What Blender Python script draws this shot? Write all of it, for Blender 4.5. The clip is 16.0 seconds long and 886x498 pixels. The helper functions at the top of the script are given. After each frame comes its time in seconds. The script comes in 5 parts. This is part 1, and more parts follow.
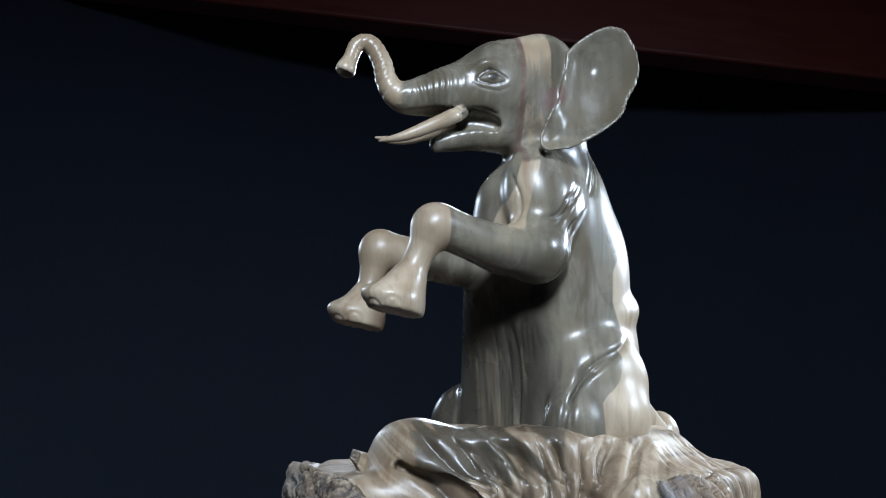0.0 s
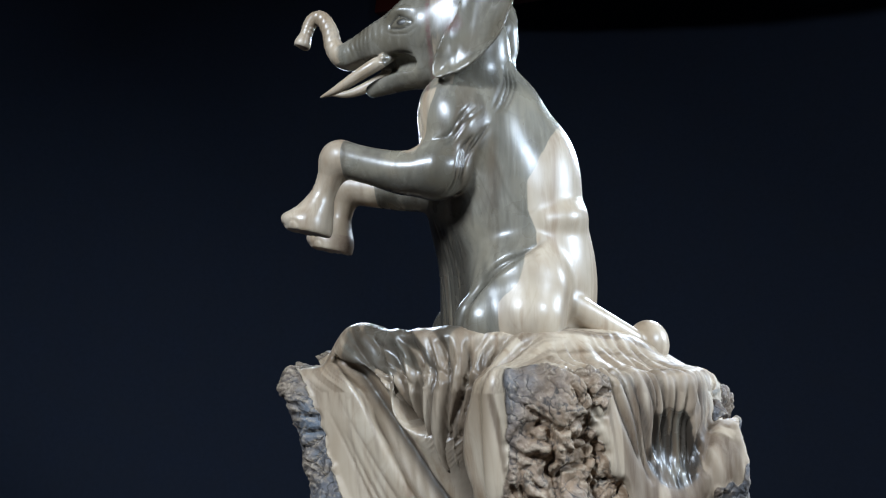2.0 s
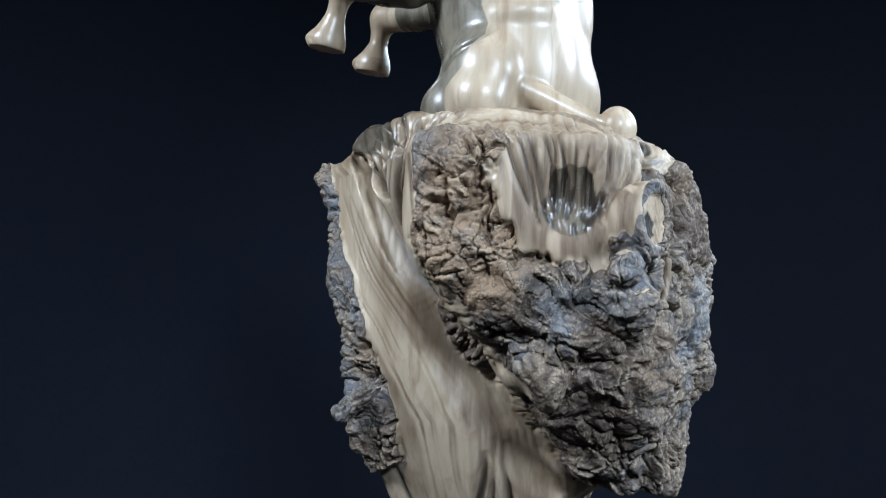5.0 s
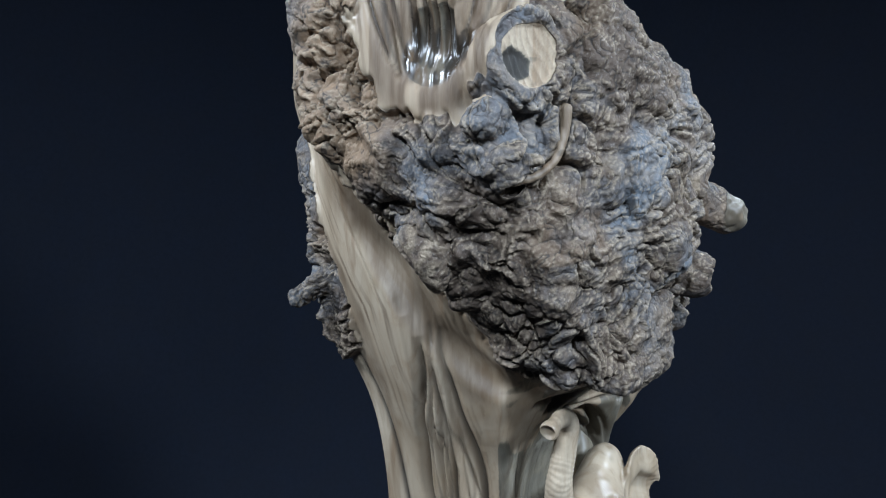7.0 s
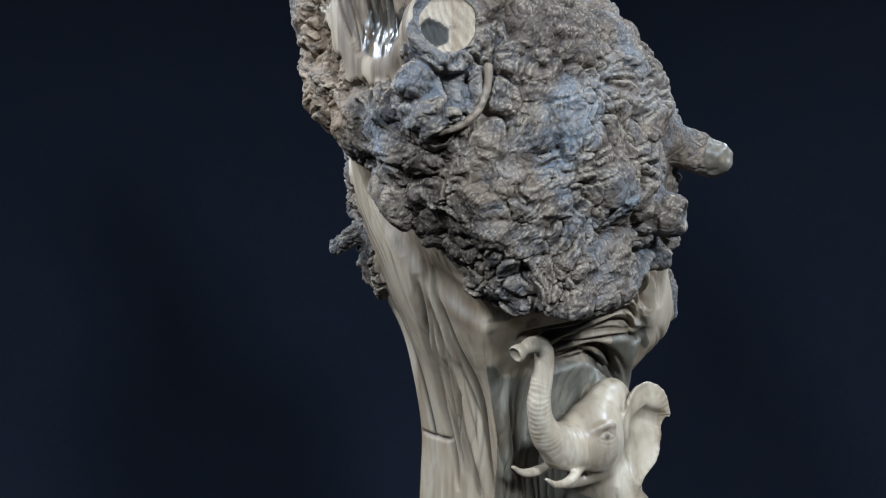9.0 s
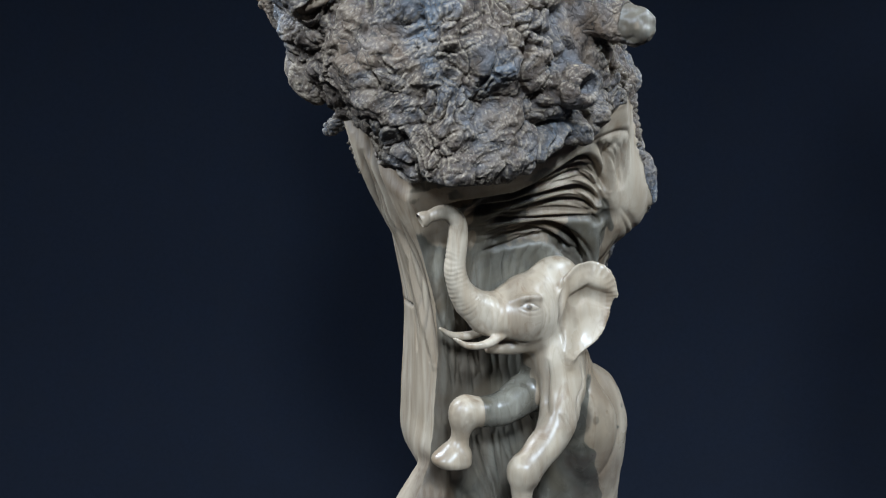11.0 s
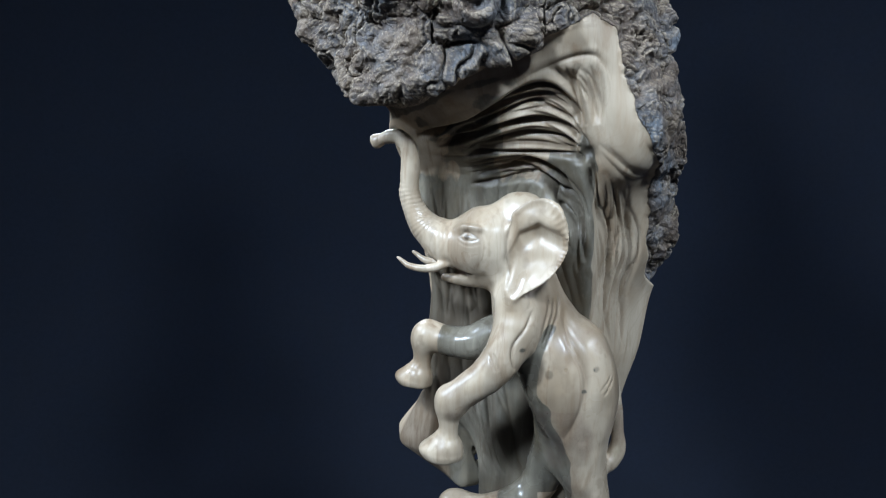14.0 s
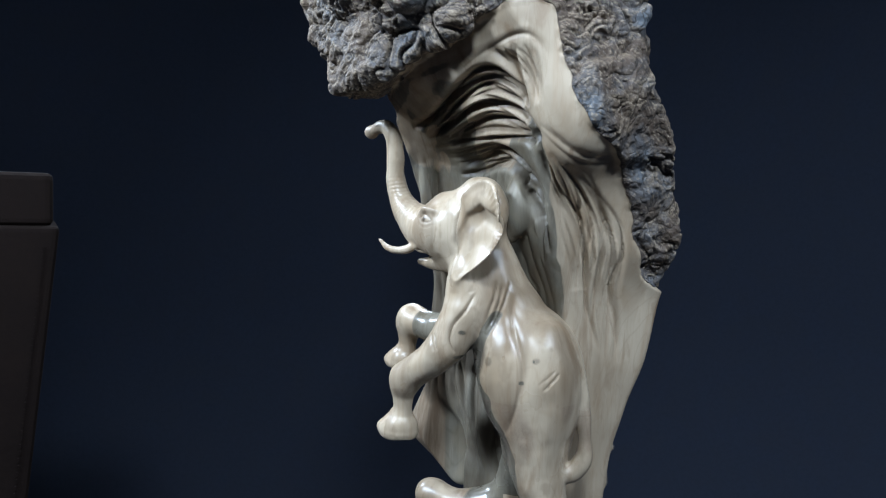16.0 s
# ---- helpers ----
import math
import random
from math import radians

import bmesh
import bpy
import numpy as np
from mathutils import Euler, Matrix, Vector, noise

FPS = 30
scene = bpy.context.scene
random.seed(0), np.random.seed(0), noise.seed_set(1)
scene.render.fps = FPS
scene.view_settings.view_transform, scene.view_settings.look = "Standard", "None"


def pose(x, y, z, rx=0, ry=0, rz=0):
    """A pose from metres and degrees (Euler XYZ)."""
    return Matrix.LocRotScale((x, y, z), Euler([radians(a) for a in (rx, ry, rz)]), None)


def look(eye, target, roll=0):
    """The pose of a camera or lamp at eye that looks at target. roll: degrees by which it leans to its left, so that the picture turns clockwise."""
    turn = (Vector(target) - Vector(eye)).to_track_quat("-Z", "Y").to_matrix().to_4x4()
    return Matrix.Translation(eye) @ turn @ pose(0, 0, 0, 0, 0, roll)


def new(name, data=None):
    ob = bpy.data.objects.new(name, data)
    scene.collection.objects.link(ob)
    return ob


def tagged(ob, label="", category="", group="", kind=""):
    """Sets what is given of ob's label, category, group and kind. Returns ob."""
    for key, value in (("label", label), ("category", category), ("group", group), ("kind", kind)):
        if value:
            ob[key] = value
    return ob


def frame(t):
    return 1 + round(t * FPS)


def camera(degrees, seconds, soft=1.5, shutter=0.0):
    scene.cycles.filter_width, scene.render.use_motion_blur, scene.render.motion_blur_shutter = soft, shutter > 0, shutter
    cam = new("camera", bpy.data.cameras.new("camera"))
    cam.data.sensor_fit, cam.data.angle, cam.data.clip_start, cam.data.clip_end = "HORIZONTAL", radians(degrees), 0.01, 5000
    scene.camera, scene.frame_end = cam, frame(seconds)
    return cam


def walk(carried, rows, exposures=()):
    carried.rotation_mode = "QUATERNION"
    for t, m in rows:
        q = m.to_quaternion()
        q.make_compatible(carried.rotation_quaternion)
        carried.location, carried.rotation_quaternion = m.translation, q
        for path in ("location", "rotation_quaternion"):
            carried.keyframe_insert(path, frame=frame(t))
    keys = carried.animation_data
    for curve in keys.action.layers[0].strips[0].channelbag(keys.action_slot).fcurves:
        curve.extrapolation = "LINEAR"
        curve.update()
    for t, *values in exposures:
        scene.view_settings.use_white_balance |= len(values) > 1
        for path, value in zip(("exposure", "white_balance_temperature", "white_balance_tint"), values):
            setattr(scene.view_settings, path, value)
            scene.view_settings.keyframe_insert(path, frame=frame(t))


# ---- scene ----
cam = camera(61.0, 16.0, 1.2)
PATH = [
    (0.0, (-0.0302, -0.6361, 0.9963), (-0.0737, 0.0488, 1.1340), -0.53),
    (0.5, (0.0901, -0.6186, 0.9881), (-0.0638, 0.0496, 1.1288), -0.46),
    (1.0, (0.1794, -0.5982, 0.9746), (-0.0604, 0.0434, 1.1190), -0.28),
    (1.5, (0.2774, -0.5789, 0.9627), (-0.0581, 0.0217, 1.0923), -0.19),
    (2.0, (0.3469, -0.5762, 0.9353), (-0.0453, -0.0086, 1.0539), -0.27),
    (2.5, (0.4016, -0.5885, 0.9149), (-0.0234, -0.0405, 1.0102), -0.67),
    (3.0, (0.4551, -0.5813, 0.8810), (-0.0104, -0.0656, 0.9666), -0.17),
    (3.5, (0.5225, -0.5340, 0.8443), (0.0071, -0.0671, 0.9239), 0.42),
    (4.0, (0.5617, -0.4858, 0.8151), (0.0079, -0.0650, 0.8941), 1.35),
    (4.2, (0.5758, -0.4789, 0.8012), (0.0148, -0.0683, 0.8829), 1.93),
    (6.3, (0.6711, -0.1655, 0.7844), (-0.0068, 0.0087, 0.7733), 1.00),
    (6.5, (0.6677, -0.1415, 0.7750), (-0.0149, 0.0129, 0.7613), 0.96),
    (7.0, (0.6711, -0.0729, 0.7644), (-0.0225, 0.0187, 0.7400), 0.85),
    (7.5, (0.6736, -0.0040, 0.7541), (-0.0253, 0.0253, 0.7284), 0.62),
    (8.0, (0.6858, 0.0209, 0.7515), (-0.0137, 0.0219, 0.7233), 0.20),
    (8.5, (0.7382, 0.0618, 0.7446), (0.0406, 0.0124, 0.7143), -0.36),
    (9.0, (0.7728, 0.1192, 0.7309), (0.0806, 0.0220, 0.6950), -0.99),
    (9.5, (0.7805, 0.1921, 0.7182), (0.0967, 0.0519, 0.6665), -1.31),
    (10.0, (0.7660, 0.2688, 0.7136), (0.0974, 0.0759, 0.6377), -1.30),
    (10.2, (0.7596, 0.3036, 0.7062), (0.1001, 0.0832, 0.6258), -1.30),
    (12.3, (0.6060, 0.6672, 0.6578), (0.1098, 0.1917, 0.5249), -1.06),
    (12.5, (0.5729, 0.6971, 0.6554), (0.1008, 0.1975, 0.5231), -0.93),
    (13.0, (0.5008, 0.7555, 0.6432), (0.0910, 0.2022, 0.5173), -0.46),
    (13.5, (0.4211, 0.8166, 0.6294), (0.0828, 0.2152, 0.5115), -0.19),
    (14.0, (0.3508, 0.8524, 0.6025), (0.0734, 0.2176, 0.5022), 0.39),
    (14.5, (0.2618, 0.8908, 0.5929), (0.0608, 0.2274, 0.4959), 0.39),
    (15.0, (0.1669, 0.9314, 0.5714), (0.0513, 0.2461, 0.4881), 0.78),
    (15.5, (0.0882, 0.9462, 0.5529), (0.0359, 0.2518, 0.4818), 0.77),
    (16.0, (-0.0115, 0.9564, 0.5264), (0.0057, 0.2582, 0.4806), 1.65),
]
EXPO = [(0.0, 0.06), (4.0, 0.26), (7.0, 0.24), (12.5, 0.42), (16.0, 0.74)]
walk(cam, [(t, look(eye, target, roll)) for t, eye, target, roll in PATH], EXPO)

# ---- world and lights ----
world = bpy.data.worlds.new("world")
scene.world = world
world.use_nodes = True
world.node_tree.nodes["Background"].inputs[0].default_value = (0.55, 0.65, 0.9, 1)
world.node_tree.nodes["Background"].inputs[1].default_value = 0.05


def softbox(name, azimuth, radius, height, size, power, aim, tone=(0.665, 0.812, 1.0)):
    """A square lamp, added out of view, that stands round the carving and looks at it."""
    lamp = bpy.data.lights.new(name, "AREA")
    lamp.shape, lamp.size, lamp.energy, lamp.color = "DISK", size, power, tone
    lamp.spread = radians(110)
    ob = new(name, lamp)
    a = radians(azimuth)
    ob.matrix_world = look((radius * math.cos(a), radius * math.sin(a), height), aim)
    return ob


# five fixed lamps, added to stand in for light that follows the camera
softbox("stand_in_light", -88, 1.55, 1.85, 0.30, 14.0, (0, 0, 0.95), (0.715, 0.838, 1.0))
softbox("stand_in_light", -16, 1.60, 1.58, 0.28, 9.4, (0, 0, 0.58), (0.660, 0.808, 1.0))
softbox("stand_in_light", 34, 1.60, 1.54, 0.30, 11.8, (0, 0.05, 0.58), (0.655, 0.806, 1.0))
softbox("stand_in_light", 90, 1.72, 1.90, 0.36, 9.8, (0, 0.1, 0.56))
softbox("stand_in_light", 138, 1.85, 1.75, 0.40, 4.8, (0, 0.15, 0.45))


# ---- materials ----
def nodes_of(name):
    m = bpy.data.materials.new(name)
    m.use_nodes = True
    t = m.node_tree
    b = t.nodes["Principled BSDF"]
    return m, t, b


def node(t, kind, **values):
    n = t.nodes.new(kind)
    for key, value in values.items():
        n.inputs[key].default_value = value
    return n


def mix_colour(t, fac, a, b, blend="MIX"):
    n = t.nodes.new("ShaderNodeMix")
    n.data_type, n.blend_type = "RGBA", blend
    for socket, value in ((n.inputs[0], fac), (n.inputs[6], a), (n.inputs[7], b)):
        if isinstance(value, (int, float, tuple)):
            socket.default_value = value
        else:
            t.links.new(value, socket)
    return n.outputs[2]


def mapped(t, value, a, b, c, d):
    n = t.nodes.new("ShaderNodeMapRange")
    t.links.new(value, n.inputs[0])
    for i, v in enumerate((a, b, c, d)):
        n.inputs[1 + i].default_value = v
    return n.outputs[0]


def maths(t, op, a, b):
    n = t.nodes.new("ShaderNodeMath")
    n.operation = op
    for socket, value in ((n.inputs[0], a), (n.inputs[1], b)):
        if isinstance(value, (int, float)):
            socket.default_value = value
        else:
            t.links.new(value, socket)
    return n.outputs[0]


def attribute(t, name):
    n = t.nodes.new("ShaderNodeAttribute")
    n.attribute_name = name
    return n.outputs["Fac"]


def stretched(t, scale):
    c = t.nodes.new("ShaderNodeTexCoord")
    m = t.nodes.new("ShaderNodeMapping")
    m.inputs["Scale"].default_value = scale
    t.links.new(c.outputs["Object"], m.inputs[0])
    return m.outputs[0]


def noise_of(t, vector, scale, detail=4.0, rough=0.55, distort=0.0):
    n = node(t, "ShaderNodeTexNoise", Scale=scale, Detail=detail, Roughness=rough, Distortion=distort)
    t.links.new(vector, n.inputs["Vector"])
    return n.outputs["Fac"]


def carved_wood():
    """Polished two-toned wood with raw bark, told apart by the mesh's own masks."""
    m, t, b = nodes_of("carved_two_tone_wood")
    link = t.links.new
    pale, bark, red = attribute(t, "pale"), attribute(t, "bark"), attribute(t, "red")
    flat = stretched(t, (1, 1, 1))
    grain = noise_of(t, stretched(t, (1, 1, 0.07)), 150, 6, 0.65, 0.4)
    broad = noise_of(t, stretched(t, (1, 1, 0.22)), 22, 3, 0.5, 0.8)
    fine = noise_of(t, flat, 420, 3, 0.6)
    cream = mix_colour(t, mapped(t, broad, 0.3, 0.7, 0, 1), (0.298, 0.222, 0.146, 1), (0.505, 0.415, 0.306, 1))
    cream = mix_colour(t, mapped(t, grain, 0.50, 0.78, 0, 0.60), cream, (0.33, 0.225, 0.135, 1))
    veins = noise_of(t, stretched(t, (1, 1, 0.10)), 46, 5, 0.6, 1.2)
    cream = mix_colour(t, mapped(t, veins, 0.54, 0.68, 0, 0.65), cream, (0.225, 0.142, 0.080, 1))
    dusk = mix_colour(t, mapped(t, broad, 0.3, 0.7, 0, 1), (0.095, 0.082, 0.060, 1), (0.232, 0.207, 0.160, 1))
    dusk = mix_colour(t, mapped(t, grain, 0.48, 0.74, 0, 0.4), dusk, (0.055, 0.047, 0.036, 1))
    dusk = mix_colour(t, mapped(t, grain, 0.44, 0.26, 0, 0.4), dusk, (0.36, 0.322, 0.255, 1))
    dusk = mix_colour(t, mapped(t, veins, 0.55, 0.72, 0, 0.6), dusk, (0.085, 0.066, 0.045, 1))
    # growth rings, cut through in fine curved lines
    swell = noise_of(t, stretched(t, (1, 1, 0.30)), 9, 2.5, 0.5, 0.6)
    rings = maths(t, "ABSOLUTE", maths(t, "SINE", maths(t, "MULTIPLY", swell, 95.0), 0.0), 0.0)
    lines = maths(t, "MULTIPLY", mapped(t, rings, 0.30, 0.02, 0, 1), mapped(t, broad, 0.35, 0.65, 0.25, 0.9))
    cream = mix_colour(t, maths(t, "MULTIPLY", lines, 0.18), cream, (0.20, 0.130, 0.075, 1))
    dusk = mix_colour(t, maths(t, "MULTIPLY", lines, 0.28), dusk, (0.050, 0.044, 0.030, 1))
    blotch = noise_of(t, flat, 16, 3, 0.55, 0.8)
    dusk = mix_colour(t, mapped(t, blotch, 0.52, 0.68, 0, 0.45), dusk, (0.27, 0.226, 0.155, 1))
    dusk = mix_colour(t, mapped(t, blotch, 0.46, 0.34, 0, 0.55), dusk, (0.105, 0.082, 0.050, 1))
    cream = mix_colour(t, mapped(t, blotch, 0.54, 0.72, 0, 0.40), cream, (0.31, 0.222, 0.135, 1))
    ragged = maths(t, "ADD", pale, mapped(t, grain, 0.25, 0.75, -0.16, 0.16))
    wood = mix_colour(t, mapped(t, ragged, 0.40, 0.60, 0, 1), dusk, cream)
    wood = mix_colour(t, maths(t, "MULTIPLY", red, mapped(t, fine, 0.3, 0.7, 0.2, 1.0)), wood, (0.13, 0.055, 0.05, 1))
    # these two mixes also carry the painted shade of grooves, pit and cleft
    wood = mix_colour(t, maths(t, "MULTIPLY", attribute(t, "stain_shade"), mapped(t, grain, 0.3, 0.6, 0.62, 0.97)), wood, (0.100, 0.062, 0.035, 1))
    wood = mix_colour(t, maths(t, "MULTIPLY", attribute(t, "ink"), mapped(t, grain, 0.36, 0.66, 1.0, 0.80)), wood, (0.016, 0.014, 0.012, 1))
    lumps = noise_of(t, flat, 38, 6, 0.62, 0.3)
    patch = noise_of(t, flat, 13, 4, 0.6, 0.5)
    def billow(vector, scale, detail):
        n = noise_of(t, vector, scale, detail, 0.55, 0.0)
        return maths(t, "ABSOLUTE", maths(t, "SUBTRACT", n, 0.5), 0.0)

    bent = t.nodes.new("ShaderNodeVectorMath")
    bent.operation = "MULTIPLY_ADD"
    swirl = node(t, "ShaderNodeTexNoise", Scale=42.0, Detail=3.0)
    link(flat, swirl.inputs["Vector"])
    link(swirl.outputs["Color"], bent.inputs[0])
    bent.inputs[1].default_value = (0.030, 0.030, 0.016)
    link(flat, bent.inputs[2])
    flakes, crumbs = billow(bent.outputs[0], 70, 1.5), billow(bent.outputs[0], 190, 1.5)
    crust = mix_colour(t, mapped(t, patch, 0.47, 0.69, 0, 1), (0.080, 0.055, 0.039, 1), (0.108, 0.126, 0.146, 1))
    crust = mix_colour(t, mapped(t, lumps, 0.52, 0.72, 0, 0.7), crust, (0.205, 0.152, 0.103, 1))
    crust = mix_colour(t, mapped(t, fine, 0.56, 0.78, 0, 0.5), crust, (0.34, 0.305, 0.265, 1))
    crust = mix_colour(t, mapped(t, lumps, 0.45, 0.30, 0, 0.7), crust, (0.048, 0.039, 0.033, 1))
    brown = attribute(t, "brown")
    crust = mix_colour(t, maths(t, "MULTIPLY", brown, mapped(t, lumps, 0.3, 0.55, 0.55, 1.0)), crust, (0.225, 0.147, 0.088, 1))
    # creases between flakes: dirt, and crevice shade painted into the crust
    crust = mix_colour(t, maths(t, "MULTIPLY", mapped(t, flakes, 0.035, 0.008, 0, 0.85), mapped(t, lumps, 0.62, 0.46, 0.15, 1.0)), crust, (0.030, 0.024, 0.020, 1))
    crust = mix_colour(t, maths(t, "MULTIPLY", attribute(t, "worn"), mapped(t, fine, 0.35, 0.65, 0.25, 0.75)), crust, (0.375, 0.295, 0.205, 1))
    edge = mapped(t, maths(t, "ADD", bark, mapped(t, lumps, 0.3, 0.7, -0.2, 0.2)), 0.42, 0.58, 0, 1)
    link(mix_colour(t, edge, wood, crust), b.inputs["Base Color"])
    shine = maths(t, "ADD", mapped(t, noise_of(t, flat, 30, 3), 0.3, 0.7, 0.21, 0.36), maths(t, "MULTIPLY", pale, 0.07))
    rough = t.nodes.new("ShaderNodeMix")
    link(edge, rough.inputs[0])
    link(maths(t, "ADD", shine, maths(t, "MULTIPLY", attribute(t, "raw"), 0.17)), rough.inputs[2])
    rough.inputs[3].default_value = 0.74
    link(rough.outputs[0], b.inputs["Roughness"])
    b.inputs["Specular IOR Level"].default_value = 0.46
    height = t.nodes.new("ShaderNodeMix")
    link(edge, height.inputs[0])
    link(maths(t, "MULTIPLY", grain, 0.10), height.inputs[2])
    link(maths(t, "ADD", maths(t, "ADD", maths(t, "MULTIPLY", lumps, 1.9), maths(t, "MULTIPLY", fine, 0.18)), maths(t, "ADD", maths(t, "MULTIPLY", flakes, 4.5), maths(t, "MULTIPLY", crumbs, 0.7))), height.inputs[3])
    bump = node(t, "ShaderNodeBump", Strength=0.8, Distance=0.0022)
    link(height.outputs[0], bump.inputs["Height"])
    link(bump.outputs[0], b.inputs["Normal"])
    return m


def plain(name, low, high, scale, rough, stretch=(1, 1, 1), bump=0.1, depth=0.002, gloss=0.5):
    m, t, b = nodes_of(name)
    b.inputs["Specular IOR Level"].default_value = gloss
    v = stretched(t, stretch)
    n, f = noise_of(t, v, scale, 5, 0.6), noise_of(t, v, scale * 7, 3, 0.6)
    c = mix_colour(t, mapped(t, n, 0.3, 0.7, 0, 1), (*low, 1), (*high, 1))
    c = mix_colour(t, mapped(t, f, 0.4, 0.8, 0, 0.35), c, (*[x * 0.6 for x in low], 1))
    t.links.new(c, b.inputs["Base Color"])
    t.links.new(mapped(t, n, 0.3, 0.7, rough - 0.06, rough + 0.06), b.inputs["Roughness"])
    k = node(t, "ShaderNodeBump", Strength=bump, Distance=depth)
    t.links.new(f, k.inputs["Height"])
    t.links.new(k.outputs[0], b.inputs["Normal"])
    return m


WOOD = carved_wood()
CLOTH = plain("dark_navy_cloth", (0.0146, 0.0206, 0.0366), (0.0192, 0.0270, 0.0474), 9, 0.95, bump=0.3)
FLOOR = plain("dark_carpet", (0.012, 0.012, 0.014), (0.02, 0.02, 0.023), 30, 0.95, bump=0.4)
BEAM = plain("dark_red_wood", (0.085, 0.011, 0.007), (0.115, 0.016, 0.010), 7, 0.5, (1, 1, 6))
LEATHER = plain("black_brown_leather", (0.0080, 0.0048, 0.0040), (0.0125, 0.0078, 0.0062), 14, 0.85, bump=0.5, gloss=0.10)
PLINTH = plain("black_plinth_paint", (0.014, 0.014, 0.015), (0.022, 0.022, 0.023), 12, 0.6)


# ---- shaping tools: distance fields on a grid, turned into a skin ----
def lattice(seed, q):
    h = q[..., 0] * 374761393 + q[..., 1] * 668265263 + q[..., 2] * 2147483647 + seed * 1274126177
    h = (h ^ (h >> 13)) * 1274126177
    h = h ^ (h >> 16)
    return (h & 0xFFFF).astype(np.float32) / 65535.0


def ripple(p, scale, seed=0):
    """Smooth value noise in -1..1 at points p."""
    q = np.asarray(p, np.float64) * scale
    i = np.floor(q).astype(np.int64)
    f = (q - i).astype(np.float32)
    f = f * f * f * (f * (f * 6 - 15) + 10)
    out = 0
    for dx in (0, 1):
        wx = f[..., 0] if dx else 1 - f[..., 0]
        for dy in (0, 1):
            wy = f[..., 1] if dy else 1 - f[..., 1]
            for dz in (0, 1):
                wz = f[..., 2] if dz else 1 - f[..., 2]
                out = out + wx * wy * wz * lattice(seed, i + np.array((dx, dy, dz)))
    return out * 2 - 1


def turbulence(p, scale, octaves=4, seed=0, gain=0.5):
    return sum(gain**o * ripple(p, scale * 2.03**o, seed + o) for o in range(octaves))


def cells(p, scale, seed=0):
    """How far the nearest and the second nearest of many scattered seeds lie, in cell widths."""
    q = np.asarray(p, np.float64) * scale
    i = np.floor(q).astype(np.int64)
    near, next_near = np.full(len(q), 9.0), np.full(len(q), 9.0)
    for dx in (-1, 0, 1):
        for dy in (-1, 0, 1):
            for dz in (-1, 0, 1):
                at = i + np.array((dx, dy, dz))
                d = sum((at[:, n] + 0.12 + 0.76 * lattice(seed + 7 * n, at) - q[:, n]) ** 2 for n in range(3))
                next_near = np.minimum(next_near, np.maximum(near, d))
                near = np.minimum(near, d)
    return np.sqrt(near), np.sqrt(next_near)


def step(a, b, x):
    s = np.clip((x - a) / (b - a), 0, 1)
    return s * s * (3 - 2 * s)


def spline(points, n):
    """A smooth line through points (rows of any width), n pieces between two."""
    p = np.array(points, float)
    p = np.vstack([2 * p[0] - p[1], p, 2 * p[-1] - p[-2]])
    out = []
    for k in range(1, len(p) - 2):
        for s in np.arange(n) / n:
            out.append(0.5 * (2 * p[k] + (p[k + 1] - p[k - 1]) * s + (2 * p[k - 1] - 5 * p[k] + 4 * p[k + 1] - p[k + 2]) * s * s
                              + (3 * p[k] - p[k - 1] - 3 * p[k + 1] + p[k + 2]) * s**3))
    return np.array(out + [p[-2]])


